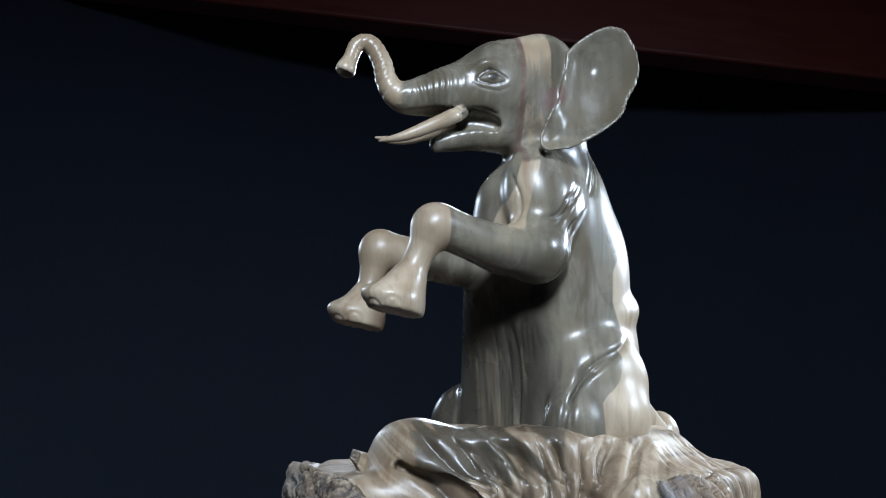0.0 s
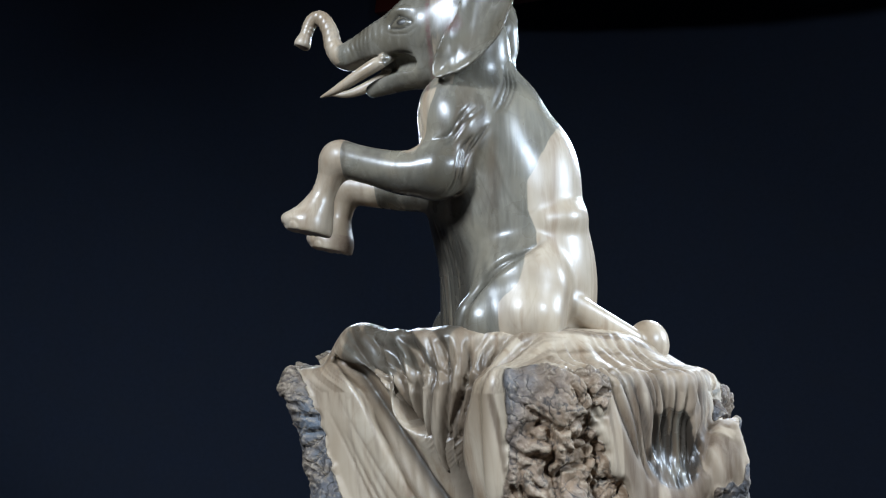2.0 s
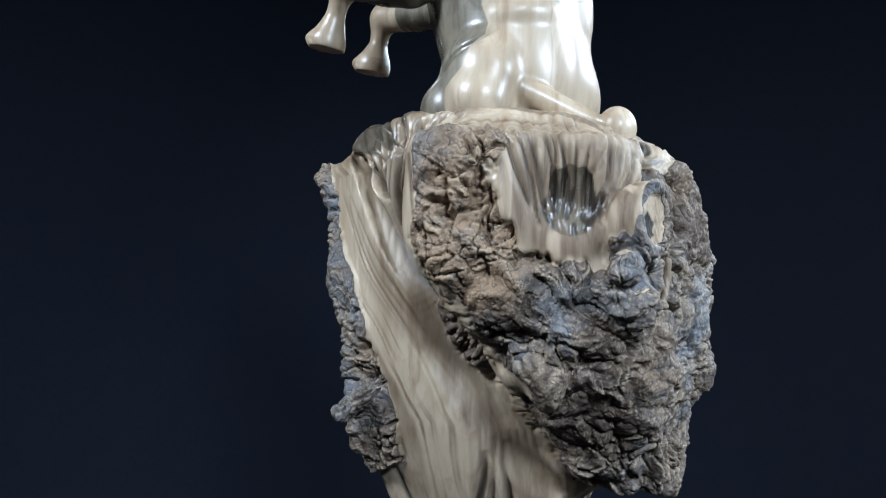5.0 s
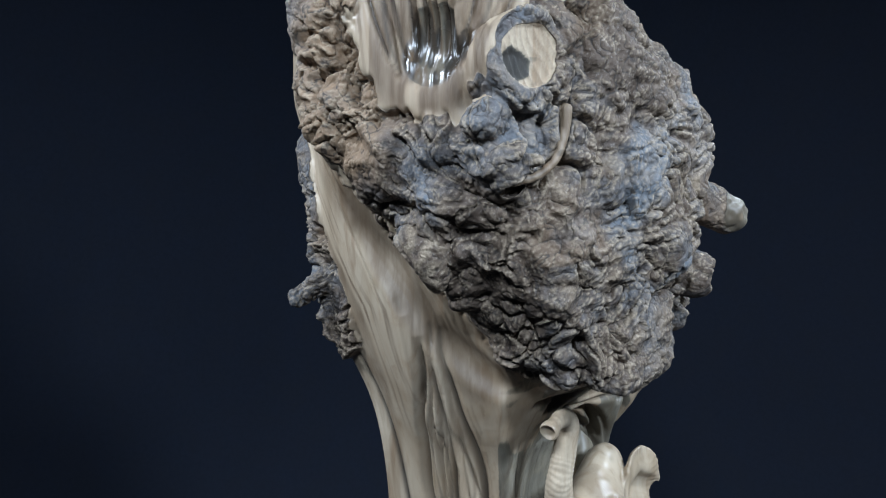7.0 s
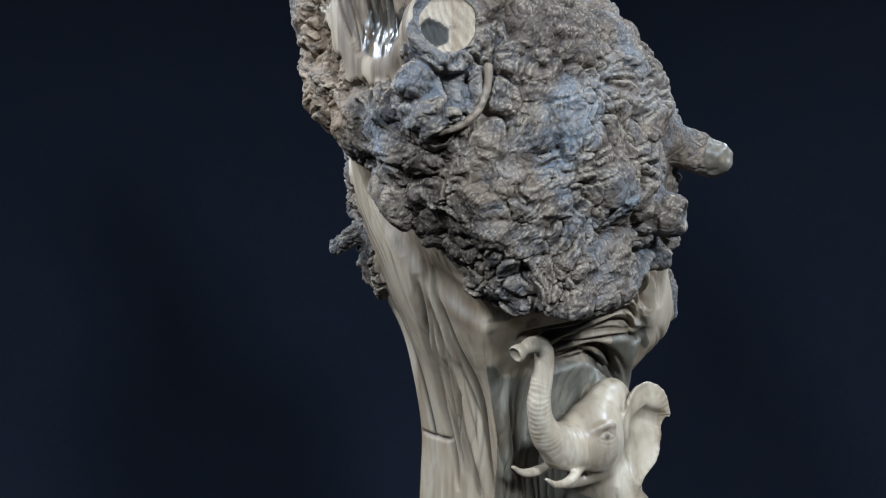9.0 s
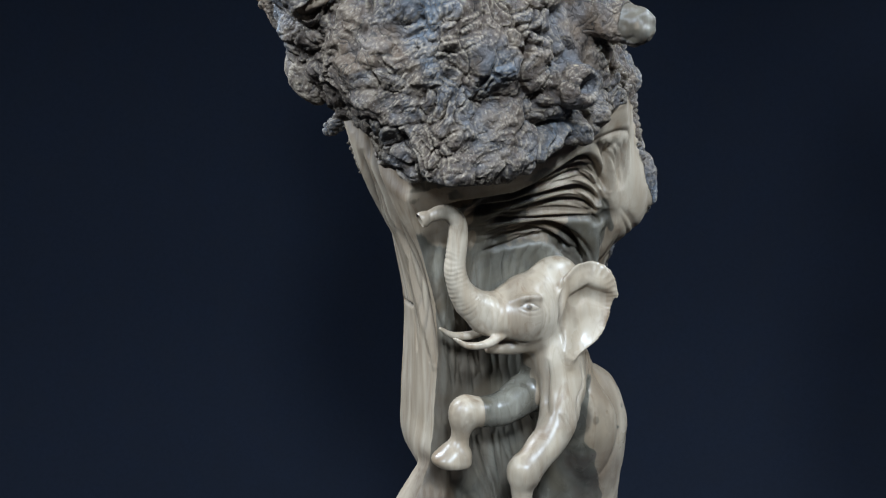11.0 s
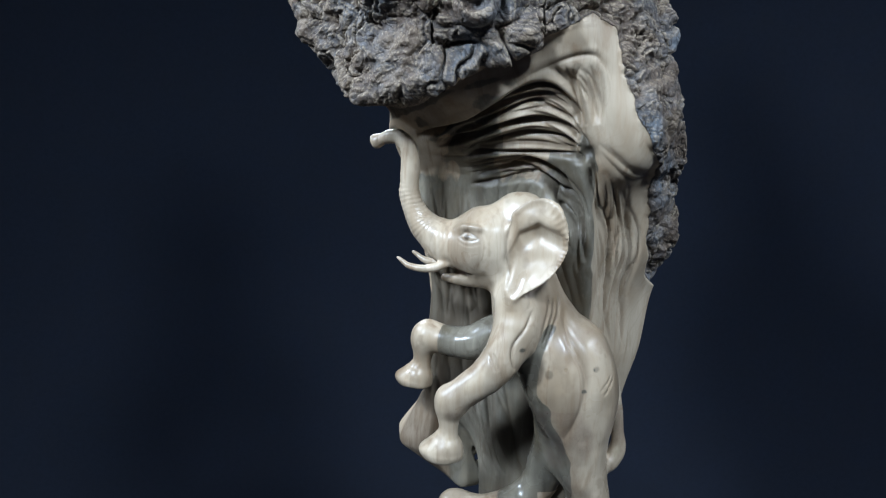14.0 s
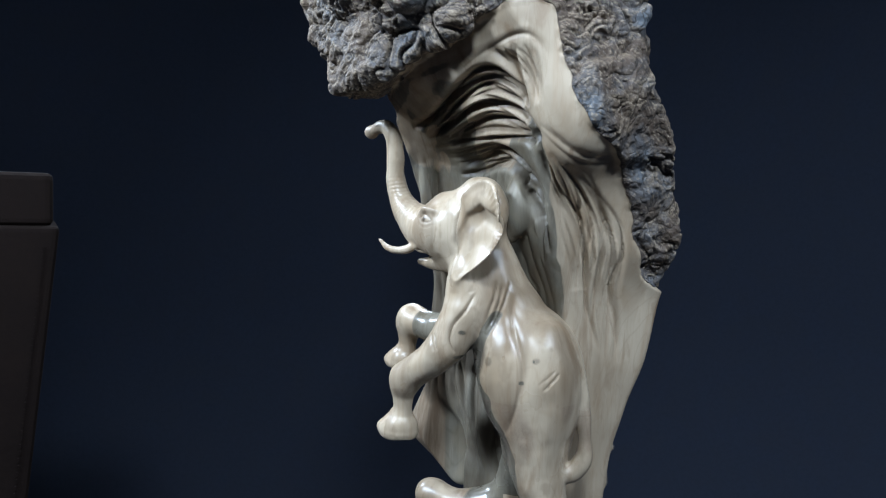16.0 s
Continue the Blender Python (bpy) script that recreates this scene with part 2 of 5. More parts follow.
class Clay:
    """A block of clay: a distance field on a grid, to which forms are added and from which they are cut."""

    def __init__(self, low, high, size):
        self.low, self.size = np.array(low, float), size
        self.count = np.maximum(np.ceil((np.array(high) - low) / size).astype(int) + 1, 1)
        self.field = np.full(self.count, 0.08, np.float32)

    def window(self, low, high):
        a = np.clip(np.floor((np.array(low) - self.low) / self.size).astype(int), 0, self.count - 1)
        b = np.clip(np.ceil((np.array(high) - self.low) / self.size).astype(int) + 1, 1, self.count)
        axes = [(self.low[n] + self.size * np.arange(a[n], b[n])).astype(np.float32) for n in range(3)]
        return tuple(slice(a[n], b[n]) for n in range(3)), np.meshgrid(*axes, indexing="ij", sparse=True)

    def scrap(self, low, high):
        """An empty block on a part of the same grid, to be worked apart and merged later."""
        where, _ = self.window(low, high)
        c = Clay(self.low + self.size * np.array([w.start for w in where]), (0, 0, 0), self.size)
        c.count = np.array([w.stop - w.start for w in where])
        c.field, c.where = np.full(c.count, 0.08, np.float32), where
        return c

    def join(self, where, d, k):
        a = self.field[where]
        h = np.maximum(k - np.abs(a - d), 0) / max(k, 1e-6)
        self.field[where] = np.minimum(a, d) - h * h * k * 0.25

    def cut(self, where, d, k):
        a = self.field[where]
        h = np.maximum(k - np.abs(a + d), 0) / max(k, 1e-6)
        self.field[where] = np.maximum(a, -d) + h * h * k * 0.25

    def tube(self, points, k=0.008, n=6, carve=False):
        """A tapering limb through rows of (x, y, z, radius)."""
        p = spline(points, n)
        pad = p[:, 3].max() + k + 3 * self.size
        where, (x, y, z) = self.window(p[:, :3].min(0) - pad, p[:, :3].max(0) + pad)
        d = None
        for a, b in zip(p[:-1], p[1:]):
            v = b[:3] - a[:3]
            s = np.clip(((x - a[0]) * v[0] + (y - a[1]) * v[1] + (z - a[2]) * v[2]) / max(v @ v, 1e-12), 0, 1)
            e = np.sqrt((x - a[0] - s * v[0]) ** 2 + (y - a[1] - s * v[1]) ** 2 + (z - a[2] - s * v[2]) ** 2) - (a[3] + s * (b[3] - a[3]))
            d = e if d is None else np.minimum(d, e)
        (self.cut if carve else self.join)(where, d.astype(np.float32), k)

    def egg(self, centre, radii, turn=(0, 0, 0), k=0.01, carve=False):
        c, r = np.array(centre, float), np.array(radii, float)
        pad = r.max() + k + 3 * self.size
        where, (x, y, z) = self.window(c - pad, c + pad)
        m = np.array(Euler([radians(a) for a in turn]).to_matrix().transposed())
        x, y, z = x - c[0], y - c[1], z - c[2]
        q = [m[i, 0] * x + m[i, 1] * y + m[i, 2] * z for i in range(3)]
        k0 = np.sqrt(sum((q[i] / r[i]) ** 2 for i in range(3)))
        k1 = np.sqrt(sum((q[i] / r[i] ** 2) ** 2 for i in range(3)))
        d = (k0 * (k0 - 1) / np.maximum(k1, 1e-6)).astype(np.float32)
        (self.cut if carve else self.join)(where, d, k)

    def plate(self, outline, lie, thick, k=0.004, n=4):
        """A thin leaf, upright in u and w: its outline, the way it lies sideways, its thickness."""
        o = spline(list(outline) + [outline[0]], n)[:-1]
        where, (x, y, z) = self.window((o[:, 0].min() - 0.01, self.low[1], o[:, 1].min() - 0.01), (o[:, 0].max() + 0.01, self.low[1] + self.size * self.count[1], o[:, 1].max() + 0.01))
        X, Z = x[:, 0, :], z[:, 0, :]
        best, inside = np.full(np.broadcast(X, Z).shape, 9.0), np.zeros(np.broadcast(X, Z).shape, bool)
        for a, b in zip(o, np.roll(o, -1, 0)):
            v = b - a
            t = np.clip(((X - a[0]) * v[0] + (Z - a[1]) * v[1]) / max(v @ v, 1e-12), 0, 1)
            best = np.minimum(best, (X - a[0] - t * v[0]) ** 2 + (Z - a[1] - t * v[1]) ** 2)
            if abs(v[1]) > 1e-9:
                inside ^= ((a[1] > Z) != (b[1] > Z)) & (X < v[0] * (Z - a[1]) / v[1] + a[0])
        flat = np.where(inside, -1, 1) * np.sqrt(best)
        across = (np.abs(y - lie(X, Z, -flat)[:, None, :]) - thick / 2) * 0.85
        flat = flat[:, None, :] + 0 * across
        h = np.maximum(thick - np.abs(across - flat), 0) / thick
        self.join(where, (np.maximum(across, flat) + h * h * thick * 0.25).astype(np.float32), k)

    def loft(self, heights, corners, soft=0.012, k=0.012, trim=()):
        """A form whose level outline has the given corners, each a row of (x, y) per height."""
        heights = np.array(heights)
        c = np.array(corners)
        where, (x, y, z) = self.window((c[..., 0].min() - 0.04, c[..., 1].min() - 0.04, heights[0] - 0.03),
                                       (c[..., 0].max() + 0.04, c[..., 1].max() + 0.04, heights[-1] + 0.03))
        X, Y = x[:, :, 0], y[:, :, 0]
        Z = z[0, 0, :]
        tables = [spline(np.column_stack([heights, q]), 8) for q in c]
        out = np.empty((X.shape[0], Y.shape[1], len(Z)), np.float32)
        for n, level in enumerate(Z):
            p = np.array([[np.interp(level, q[:, 0], q[:, 1]), np.interp(level, q[:, 0], q[:, 2])] for q in tables])
            best, inside = np.full((X.shape[0], Y.shape[1]), 9.0, np.float32), np.zeros((X.shape[0], Y.shape[1]), bool)
            for a, b in zip(p, np.roll(p, -1, 0)):
                v = b - a
                s = np.clip(((X - a[0]) * v[0] + (Y - a[1]) * v[1]) / max(v @ v, 1e-12), 0, 1)
                best = np.minimum(best, (X - a[0] - s * v[0]) ** 2 + (Y - a[1] - s * v[1]) ** 2)
                if abs(v[1]) > 1e-9:
                    inside ^= ((a[1] > Y) != (b[1] > Y)) & (X < v[0] * (Y - a[1]) / v[1] + a[0])
            out[:, :, n] = np.where(inside, -1, 1) * np.sqrt(best)
        d = out - soft
        cap = np.maximum(heights[0] - z, z - heights[-1]).astype(np.float32)
        planes = [cap] + [np.asarray(f(x, y, z), np.float32) for f in trim]
        for e in planes:
            h = np.maximum(0.018 - np.abs(d - e), 0) / 0.018
            d = np.maximum(d, e) + h * h * 0.018 * 0.25
        self.join(where, d.astype(np.float32), k)

    def skin(self, smooth=2):
        """Vertices, quads and normals of the surface."""
        g, n = self.field, self.count
        inside = g < 0
        full = sum(inside[i : n[0] - 1 + i, j : n[1] - 1 + j, k : n[2] - 1 + k].astype(np.uint8) for i in (0, 1) for j in (0, 1) for k in (0, 1))
        cell = np.argwhere((full > 0) & (full < 8))
        index = np.full(n - 1, -1, np.int32)
        index[tuple(cell.T)] = np.arange(len(cell))
        corner = {(i, j, k): g[cell[:, 0] + i, cell[:, 1] + j, cell[:, 2] + k] for i in (0, 1) for j in (0, 1) for k in (0, 1)}
        total, hits = np.zeros((len(cell), 3)), np.zeros(len(cell))
        for a in corner:
            for axis in range(3):
                if a[axis] == 0:
                    b = tuple(1 if m == axis else a[m] for m in range(3))
                    va, vb = corner[a], corner[b]
                    on = (va < 0) != (vb < 0)
                    s = np.where(on, va / np.where(on, va - vb, 1), 0)
                    place = np.array(a, float)[None].repeat(len(cell), 0)
                    place[:, axis] = s
                    total += place * on[:, None]
                    hits += on
        verts = (cell + total / hits[:, None]) * self.size + self.low
        quads = []
        for axis in range(3):
            lo, hi = [slice(None)] * 3, [slice(None)] * 3
            lo[axis], hi[axis] = slice(0, -1), slice(1, None)
            e = np.argwhere(inside[tuple(lo)] != inside[tuple(hi)])
            u, v = (axis + 1) % 3, (axis + 2) % 3
            e = e[(e[:, u] > 0) & (e[:, v] > 0) & (e[:, u] < n[u] - 1) & (e[:, v] < n[v] - 1)]
            out = inside[tuple(e.T)]
            ring = []
            for du, dv in ((-1, -1), (0, -1), (0, 0), (-1, 0)):
                c = e.copy()
                c[:, u] += du
                c[:, v] += dv
                ring.append(index[tuple(c.T)])
            ring = np.stack(ring, -1)
            ring[~out] = ring[~out][:, ::-1]
            quads.append(ring)
        quads = np.vstack(quads)
        for _ in range(smooth):
            total, hits = np.zeros_like(verts), np.zeros(len(verts))
            for a in range(4):
                for b in ((a + 1) % 4, (a + 3) % 4):
                    for n3 in range(3):
                        total[:, n3] += np.bincount(quads[:, a], verts[quads[:, b], n3], len(verts))
                    hits += np.bincount(quads[:, a], minlength=len(verts))
            verts = 0.4 * verts + 0.6 * total / np.maximum(hits, 1)[:, None]
        return verts, quads


def normals_of(verts, quads):
    f = np.cross(verts[quads[:, 2]] - verts[quads[:, 0]], verts[quads[:, 3]] - verts[quads[:, 1]])
    out = np.zeros_like(verts)
    for a in range(4):
        for n in range(3):
            out[:, n] += np.bincount(quads[:, a], f[:, n], len(verts))
    return out / np.maximum(np.linalg.norm(out, axis=1), 1e-12)[:, None]


def groove(dist, width, depth):
    """A carved line: how deep it is at a distance from its middle."""
    return -depth * np.exp(-((dist / width) ** 2))


def polyline_distance(p, points):
    best = np.full(len(p), 9.0)
    along = np.zeros(len(p))
    for n, (a, b) in enumerate(zip(points[:-1], points[1:])):
        v = b - a
        s = np.clip(((p - a) @ v) / max(v @ v, 1e-12), 0, 1)
        d = np.linalg.norm(p - a - s[:, None] * v, axis=1)
        along = np.where(d < best, (n + s) / (len(points) - 1), along)
        best = np.minimum(best, d)
    return best, along


def strokes(v, push, tint, guides, count, width, depth, seed=1, tone=0.3, stray=0.0012, ends=0.25):
    """Carves count lines into the skin, fanned out between the guides, each with its own depth; dark wax and painted
    shade darken them.
    """
    rng = np.random.default_rng(seed)
    lines = [spline(g, 8) for g in guides]
    rows = [np.stack([np.interp(np.linspace(0, 1, 26), np.linspace(0, 1, len(p)), p[:, n]) for n in range(3)], -1) for p in lines]
    every = np.vstack(rows)
    box = np.flatnonzero(((v > every.min(0) - 0.03) & (v < every.max(0) + 0.03)).all(1))
    near = v[box]
    for k in range(count):
        s = 0.0 if len(rows) == 1 else min(max((k + 0.35 * rng.uniform(-1, 1) * (0 < k < count - 1)) / max(count - 1, 1), 0), 1) * (len(rows) - 1)
        i = min(int(s), len(rows) - 1)
        j = min(i + 1, len(rows) - 1)
        p = rows[i] + (s - i) * (rows[j] - rows[i])
        wave = np.sin(np.linspace(0, rng.uniform(4, 9), 26)[:, None] + rng.uniform(0, 6, 3)) * stray
        p = p + wave
        p = np.array([near[np.argmin(((near - a) ** 2).sum(1))] for a in p])
        for _ in range(3):
            p[1:-1] = 0.25 * p[:-2] + 0.5 * p[1:-1] + 0.25 * p[2:]
        lo, hi = int(rng.uniform(0, 4) * (count > 2)), 26 - int(rng.uniform(0, 5) * (count > 2))
        p = p[lo:hi]
        wide, deep = width * rng.uniform(0.7, 1.3), depth * rng.uniform(0.55, 1.25)
        sub = np.flatnonzero(((near > p.min(0) - 3 * wide) & (near < p.max(0) + 3 * wide)).all(1))
        d, a = polyline_distance(near[sub], p)
        taper = np.clip(np.minimum(a, 1 - a) / ends, 0, 1) ** 0.7
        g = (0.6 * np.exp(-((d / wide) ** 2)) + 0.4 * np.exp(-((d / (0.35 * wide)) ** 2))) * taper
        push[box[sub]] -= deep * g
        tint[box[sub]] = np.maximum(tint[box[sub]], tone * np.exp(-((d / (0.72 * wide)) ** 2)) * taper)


def frame_of(origin, yaw):
    """A carved animal's own axes: ahead, to its shown side, up."""
    a = radians(yaw)
    return np.array([[-math.cos(a), -math.sin(a), 0], [math.sin(a), -math.cos(a), 0], [0, 0, 1]]), np.array(origin)


def to_world(p, axes):
    return p @ axes[0] + axes[1]


# ---- the upper, rearing animal, in its own axes ----
def upper_carving():
    c = Clay((-0.17, -0.17, -0.04), (0.20, 0.10, 0.345), 0.0013)
    # trunk of the head, skull, jaw
    c.tube([(0.052, 0, 0.282, 0.028), (0.085, 0, 0.2785, 0.0240), (0.110, 0, 0.2745, 0.0168), (0.131, 0, 0.2710, 0.0122), (0.1430, 0, 0.281, 0.0090),
            (0.1480, 0, 0.299, 0.0078), (0.1570, 0, 0.3125, 0.0072), (0.1668, 0, 0.3105, 0.0066), (0.1725, 0, 0.2975, 0.0060), (0.1755, 0, 0.2895, 0.0080)], 0.008, 8)
    c.egg((0.1772, 0, 0.2840), (0.0062, 0.0058, 0.0065), (0, 0, 0), 0.002, True)
    c.egg((0.046, 0, 0.287), (0.042, 0.0295, 0.039), (0, 0, 0), 0.012)
    c.egg((0.018, 0, 0.300), (0.032, 0.031, 0.034), (0, 0, 0), 0.012)
    c.egg((0.015, 0, 0.265), (0.034, 0.029, 0.034), (0, 0, 0), 0.012)
    c.tube([(0.048, 0, 0.252, 0.020), (0.075, 0, 0.245, 0.0130), (0.104, 0, 0.2350, 0.0065)], 0.006, 4)
    c.tube([(0.125, 0.004, 0.254, 0.004), (0.100, 0.006, 0.2535, 0.009), (0.075, 0.010, 0.2535, 0.008), (0.062, 0.012, 0.250, 0.006)], 0.004, 4, True)
    for side in (1, -1):
        drop = 0.55 if side > 0 else -0.1
        c.tube([(0.082, side * 0.008, 0.262 - 0.003 * drop, 0.0030), (0.092, side * 0.014, 0.257 - 0.004 * drop, 0.0058), (0.108, side * 0.0165, 0.2490 - 0.006 * drop, 0.0056), (0.132, side * 0.014, 0.2400 - 0.0095 * drop, 0.0040), (0.151, side * 0.009, 0.2385 - 0.0140 * drop, 0.0014)], 0.001, 5)
        c.egg((0.067, side * 0.0262, 0.2822), (0.0066, 0.0034, 0.0042), (0, 8, 0), 0.0012)
        c.tube([(0.083, side * 0.022, 0.288, 0.001), (0.072, side * 0.0275, 0.2935, 0.0030), (0.058, side * 0.0285, 0.2925, 0.001)], 0.006, 4)
        # ear: a thin bowl that stands off the neck
        ear = c.scrap((-0.075, 0.0, 0.20) if side > 0 else (-0.075, -0.095, 0.20), (0.05, 0.095, 0.345) if side > 0 else (0.05, 0.0, 0.345))
        reach = 0.86 if side > 0 else 0.50
        rim = [(0.012, 0.304), (-0.004, 0.318), (-0.0220, 0.3240), (-0.038, 0.318), (-0.0468, 0.299), (-0.0455, 0.276), (-0.0375, 0.262), (-0.0300, 0.2475), (-0.010, 0.2340), (0.012, 0.2235),
               (0.0320, 0.2205), (0.0370, 0.231), (0.030, 0.250), (0.019, 0.270), (0.014, 0.288)]
        ear.plate([(u * reach if u < 0 else u, w) for u, w in rim],
                  lambda u, w, deep: side * (0.0345 + (0.50 if side > 0 else 0.30) * np.maximum(0.014 - u, 0) - 0.0105 * (1 - np.exp(-np.maximum(deep, 0) / 0.008))
                                          - 0.0080 * np.exp(-(((u + 0.016) / 0.016) ** 2) - ((w - 0.292) / 0.019) ** 2) + 0.0075 * np.exp(-(((u - 0.010) / 0.016) ** 2) - ((w - 0.243) / 0.018) ** 2) + 0.0090 * step(0.000, 0.022, u) + 0.0012 * np.sin(w * 170 + u * 90) * step(0.012, 0.0, deep)), 0.0056)
        c.join(ear.where, ear.field, 0.005)
    # neck, chest, back
    c.tube([(0.012, 0, 0.268, 0.026), (0.010, -0.012, 0.225, 0.034), (0.008, -0.026, 0.185, 0.046), (-0.002, -0.046, 0.130, 0.057), (-0.010, -0.060, 0.080, 0.060), (-0.012, -0.066, 0.03, 0.060), (-0.012, -0.066, -0.03, 0.06)], 0.012, 16)
    c.tube([(0.040, -0.022, 0.195, 0.026), (0.040, -0.048, 0.14, 0.028), (0.036, -0.076, 0.08, 0.028), (0.036, -0.084, 0.0, 0.030)], 0.02, 12)
    c.egg((-0.010, -0.036, 0.180), (0.034, 0.044, 0.060), (0, -10, 0), 0.03)
    c.egg((-0.027, -0.056, 0.130), (0.039, 0.052, 0.072), (0, -16, 0), 0.03)
    c.egg((-0.022, -0.126, 0.135), (0.040, 0.040, 0.080), (0, -6, 0), 0.03)
    c.egg((-0.033, -0.064, 0.066), (0.043, 0.060, 0.060), (0, 0, 0), 0.03)
    # near hind leg: thigh, folded shin, foot behind
    c.egg((-0.024, -0.006, 0.054), (0.040, 0.028, 0.042), (0, 35, 0), 0.010)
    c.egg((0.002, 0.008, 0.022), (0.026, 0.020, 0.028), (0, 0, 0), 0.012)
    c.tube([(-0.046, -0.020, 0.046, 0.016), (-0.076, -0.042, 0.030, 0.0125), (-0.106, -0.068, 0.012, 0.0115)], 0.003, 4)
    c.egg((-0.121, -0.089, 0.009), (0.018, 0.018, 0.021), (0, 0, 40), 0.006)
    c.egg((-0.030, -0.130, 0.060), (0.038, 0.050, 0.056), (0, 0, 0), 0.020)
    c.egg((-0.030, -0.002, 0.028), (0.032, 0.030, 0.034), (0, 0, 0), 0.006)
    # far hind leg
    c.egg((0.050, -0.110, 0.020), (0.034, 0.024, 0.036), (0, 0, 0), 0.012)
    c.tube([(0.02, -0.09, 0.03, 0.02), (-0.06, -0.115, 0.01, 0.013), (-0.09, -0.125, 0.008, 0.016)], 0.008, 4)
    # near fore leg
    c.egg((0.026, 0.016, 0.192), (0.029, 0.024, 0.042), (0, 12, 0), 0.010)
    c.egg((0.036, 0.024, 0.150), (0.027, 0.020, 0.026), (0, 0, 0), 0.010)
    c.tube([(0.038, 0.026, 0.148, 0.021), (0.062, 0.031, 0.147, 0.0185), (0.088, 0.037, 0.153, 0.0155), (0.112, 0.042, 0.160, 0.0150)], 0.006, 5)
    c.egg((0.118, 0.042, 0.160), (0.0155, 0.0145, 0.0160), (0, 0, 0), 0.006)
    c.tube([(0.120, 0.042, 0.155, 0.0125), (0.129, 0.041, 0.136, 0.0098), (0.136, 0.040, 0.121, 0.0125)], 0.005, 4)
    c.tube([(0.137, 0.040, 0.118, 0.0135), (0.142, 0.040, 0.108, 0.0185), (0.1425, 0.040, 0.104, 0.0188)], 0.004, 3)
    # far fore leg
    c.egg((0.030, -0.040, 0.190), (0.028, 0.022, 0.040), (0, 12, 0), 0.010)
    c.tube([(0.045, -0.044, 0.150, 0.021), (0.080, -0.040, 0.148, 0.017), (0.138, -0.036, 0.156, 0.0150)], 0.006, 5)
    c.egg((0.143, -0.036, 0.157), (0.0155, 0.0145, 0.0165), (0, 0, 0), 0.006)
    c.tube([(0.145, -0.036, 0.152, 0.0125), (0.149, -0.036, 0.131, 0.0100), (0.153, -0.036, 0.118, 0.0125)], 0.005, 4)
    c.tube([(0.154, -0.036, 0.115, 0.0140), (0.1565, -0.036, 0.106, 0.0190), (0.157, -0.036, 0.102, 0.0192)], 0.004, 3)
    for foot in ((0.142, 0.040, 0.083), (0.157, -0.036, 0.081)):
        c.egg((foot[0] + 0.008, foot[1], foot[2] + 0.026), (0.0180, 0.0185, 0.0090), (0, -16, 0), 0.006)
        c.egg((foot[0] - 0.003, foot[1], foot[2] - 0.001), (0.040, 0.040, 0.0170), (0, -18, 0), 0.002, True)
    # tail lying on the back
    c.tube([(-0.061, -0.060, 0.122, 0.0100), (-0.065, -0.044, 0.117, 0.0110), (-0.060, -0.022, 0.112, 0.0095), (-0.047, -0.008, 0.108, 0.005)], 0.010, 6)
    v, q = c.skin()
    n = normals_of(v, q)
    u, s, w = v.T
    # wrinkles of the trunk, carved lines, toenails
    _, along = polyline_distance(v, spline([(0.085, 0, 0.276), (0.110, 0, 0.272), (0.131, 0, 0.269), (0.148, 0, 0.299), (0.1668, 0, 0.3105), (0.173, 0, 0.2965)], 5))
    on_trunk = step(0.072, 0.090, u) * step(0.258, 0.266, w)
    push = -0.0006 * on_trunk * (0.5 + 0.5 * np.sin(along * 150 + 3.5 * ripple(v, 60))) ** 2 * np.clip(0.55 + 0.9 * ripple(v, 45, 3), 0, 1)
    ink = np.zeros(len(v))
    for side in (1, -1):
        strokes(v, push, ink, [[(0.080, side * 0.024, 0.280), (0.073, side * 0.028, 0.2868), (0.066, side * 0.029, 0.2872), (0.055, side * 0.029, 0.2795)]], 1, 0.0013, 0.0022, 3, 0.9, 0, 0.1)
        strokes(v, push, ink, [[(0.080, side * 0.024, 0.280), (0.072, side * 0.028, 0.2775), (0.065, side * 0.029, 0.2768), (0.055, side * 0.029, 0.2795)]], 1, 0.0011, 0.0016, 4, 0.8, 0, 0.1)
        strokes(v, push, ink, [[(0.083, side * 0.024, 0.278), (0.072, side * 0.028, 0.2725), (0.062, side * 0.029, 0.2715), (0.052, side * 0.029, 0.276)]], 1, 0.0012, 0.0010, 5, 0.3, 0, 0.2)
        strokes(v, push, ink, [[(0.094, side * 0.018, 0.262), (0.084, side * 0.021, 0.253), (0.070, side * 0.022, 0.250), (0.060, side * 0.022, 0.256)]], 1, 0.0024, 0.0025, 6, 0.5, 0, 0.2)
    strokes(v, push, ink, [[(0.001, 0.024, 0.207), (0.011, 0.037, 0.191), (0.023, 0.038, 0.174), (0.038, 0.037, 0.170)], [(-0.004, 0.024, 0.200), (0.010, 0.037, 0.183), (0.018, 0.038, 0.171), (0.028, 0.039, 0.165)]], 3, 0.0017, 0.0020, 7, 0.5, 0.0008)
    strokes(v, push, ink, [[(0.003, 0.028, 0.178), (0.012, 0.034, 0.164), (0.016, 0.037, 0.146), (0.022, 0.034, 0.132), (0.038, 0.029, 0.123)], [(-0.009, 0.022, 0.186), (0.001, 0.027, 0.171), (0.008, 0.031, 0.153), (0.013, 0.029, 0.136), (0.024, 0.018, 0.120)]], 4, 0.0019, 0.0026, 8, 0.5, 0.0008)
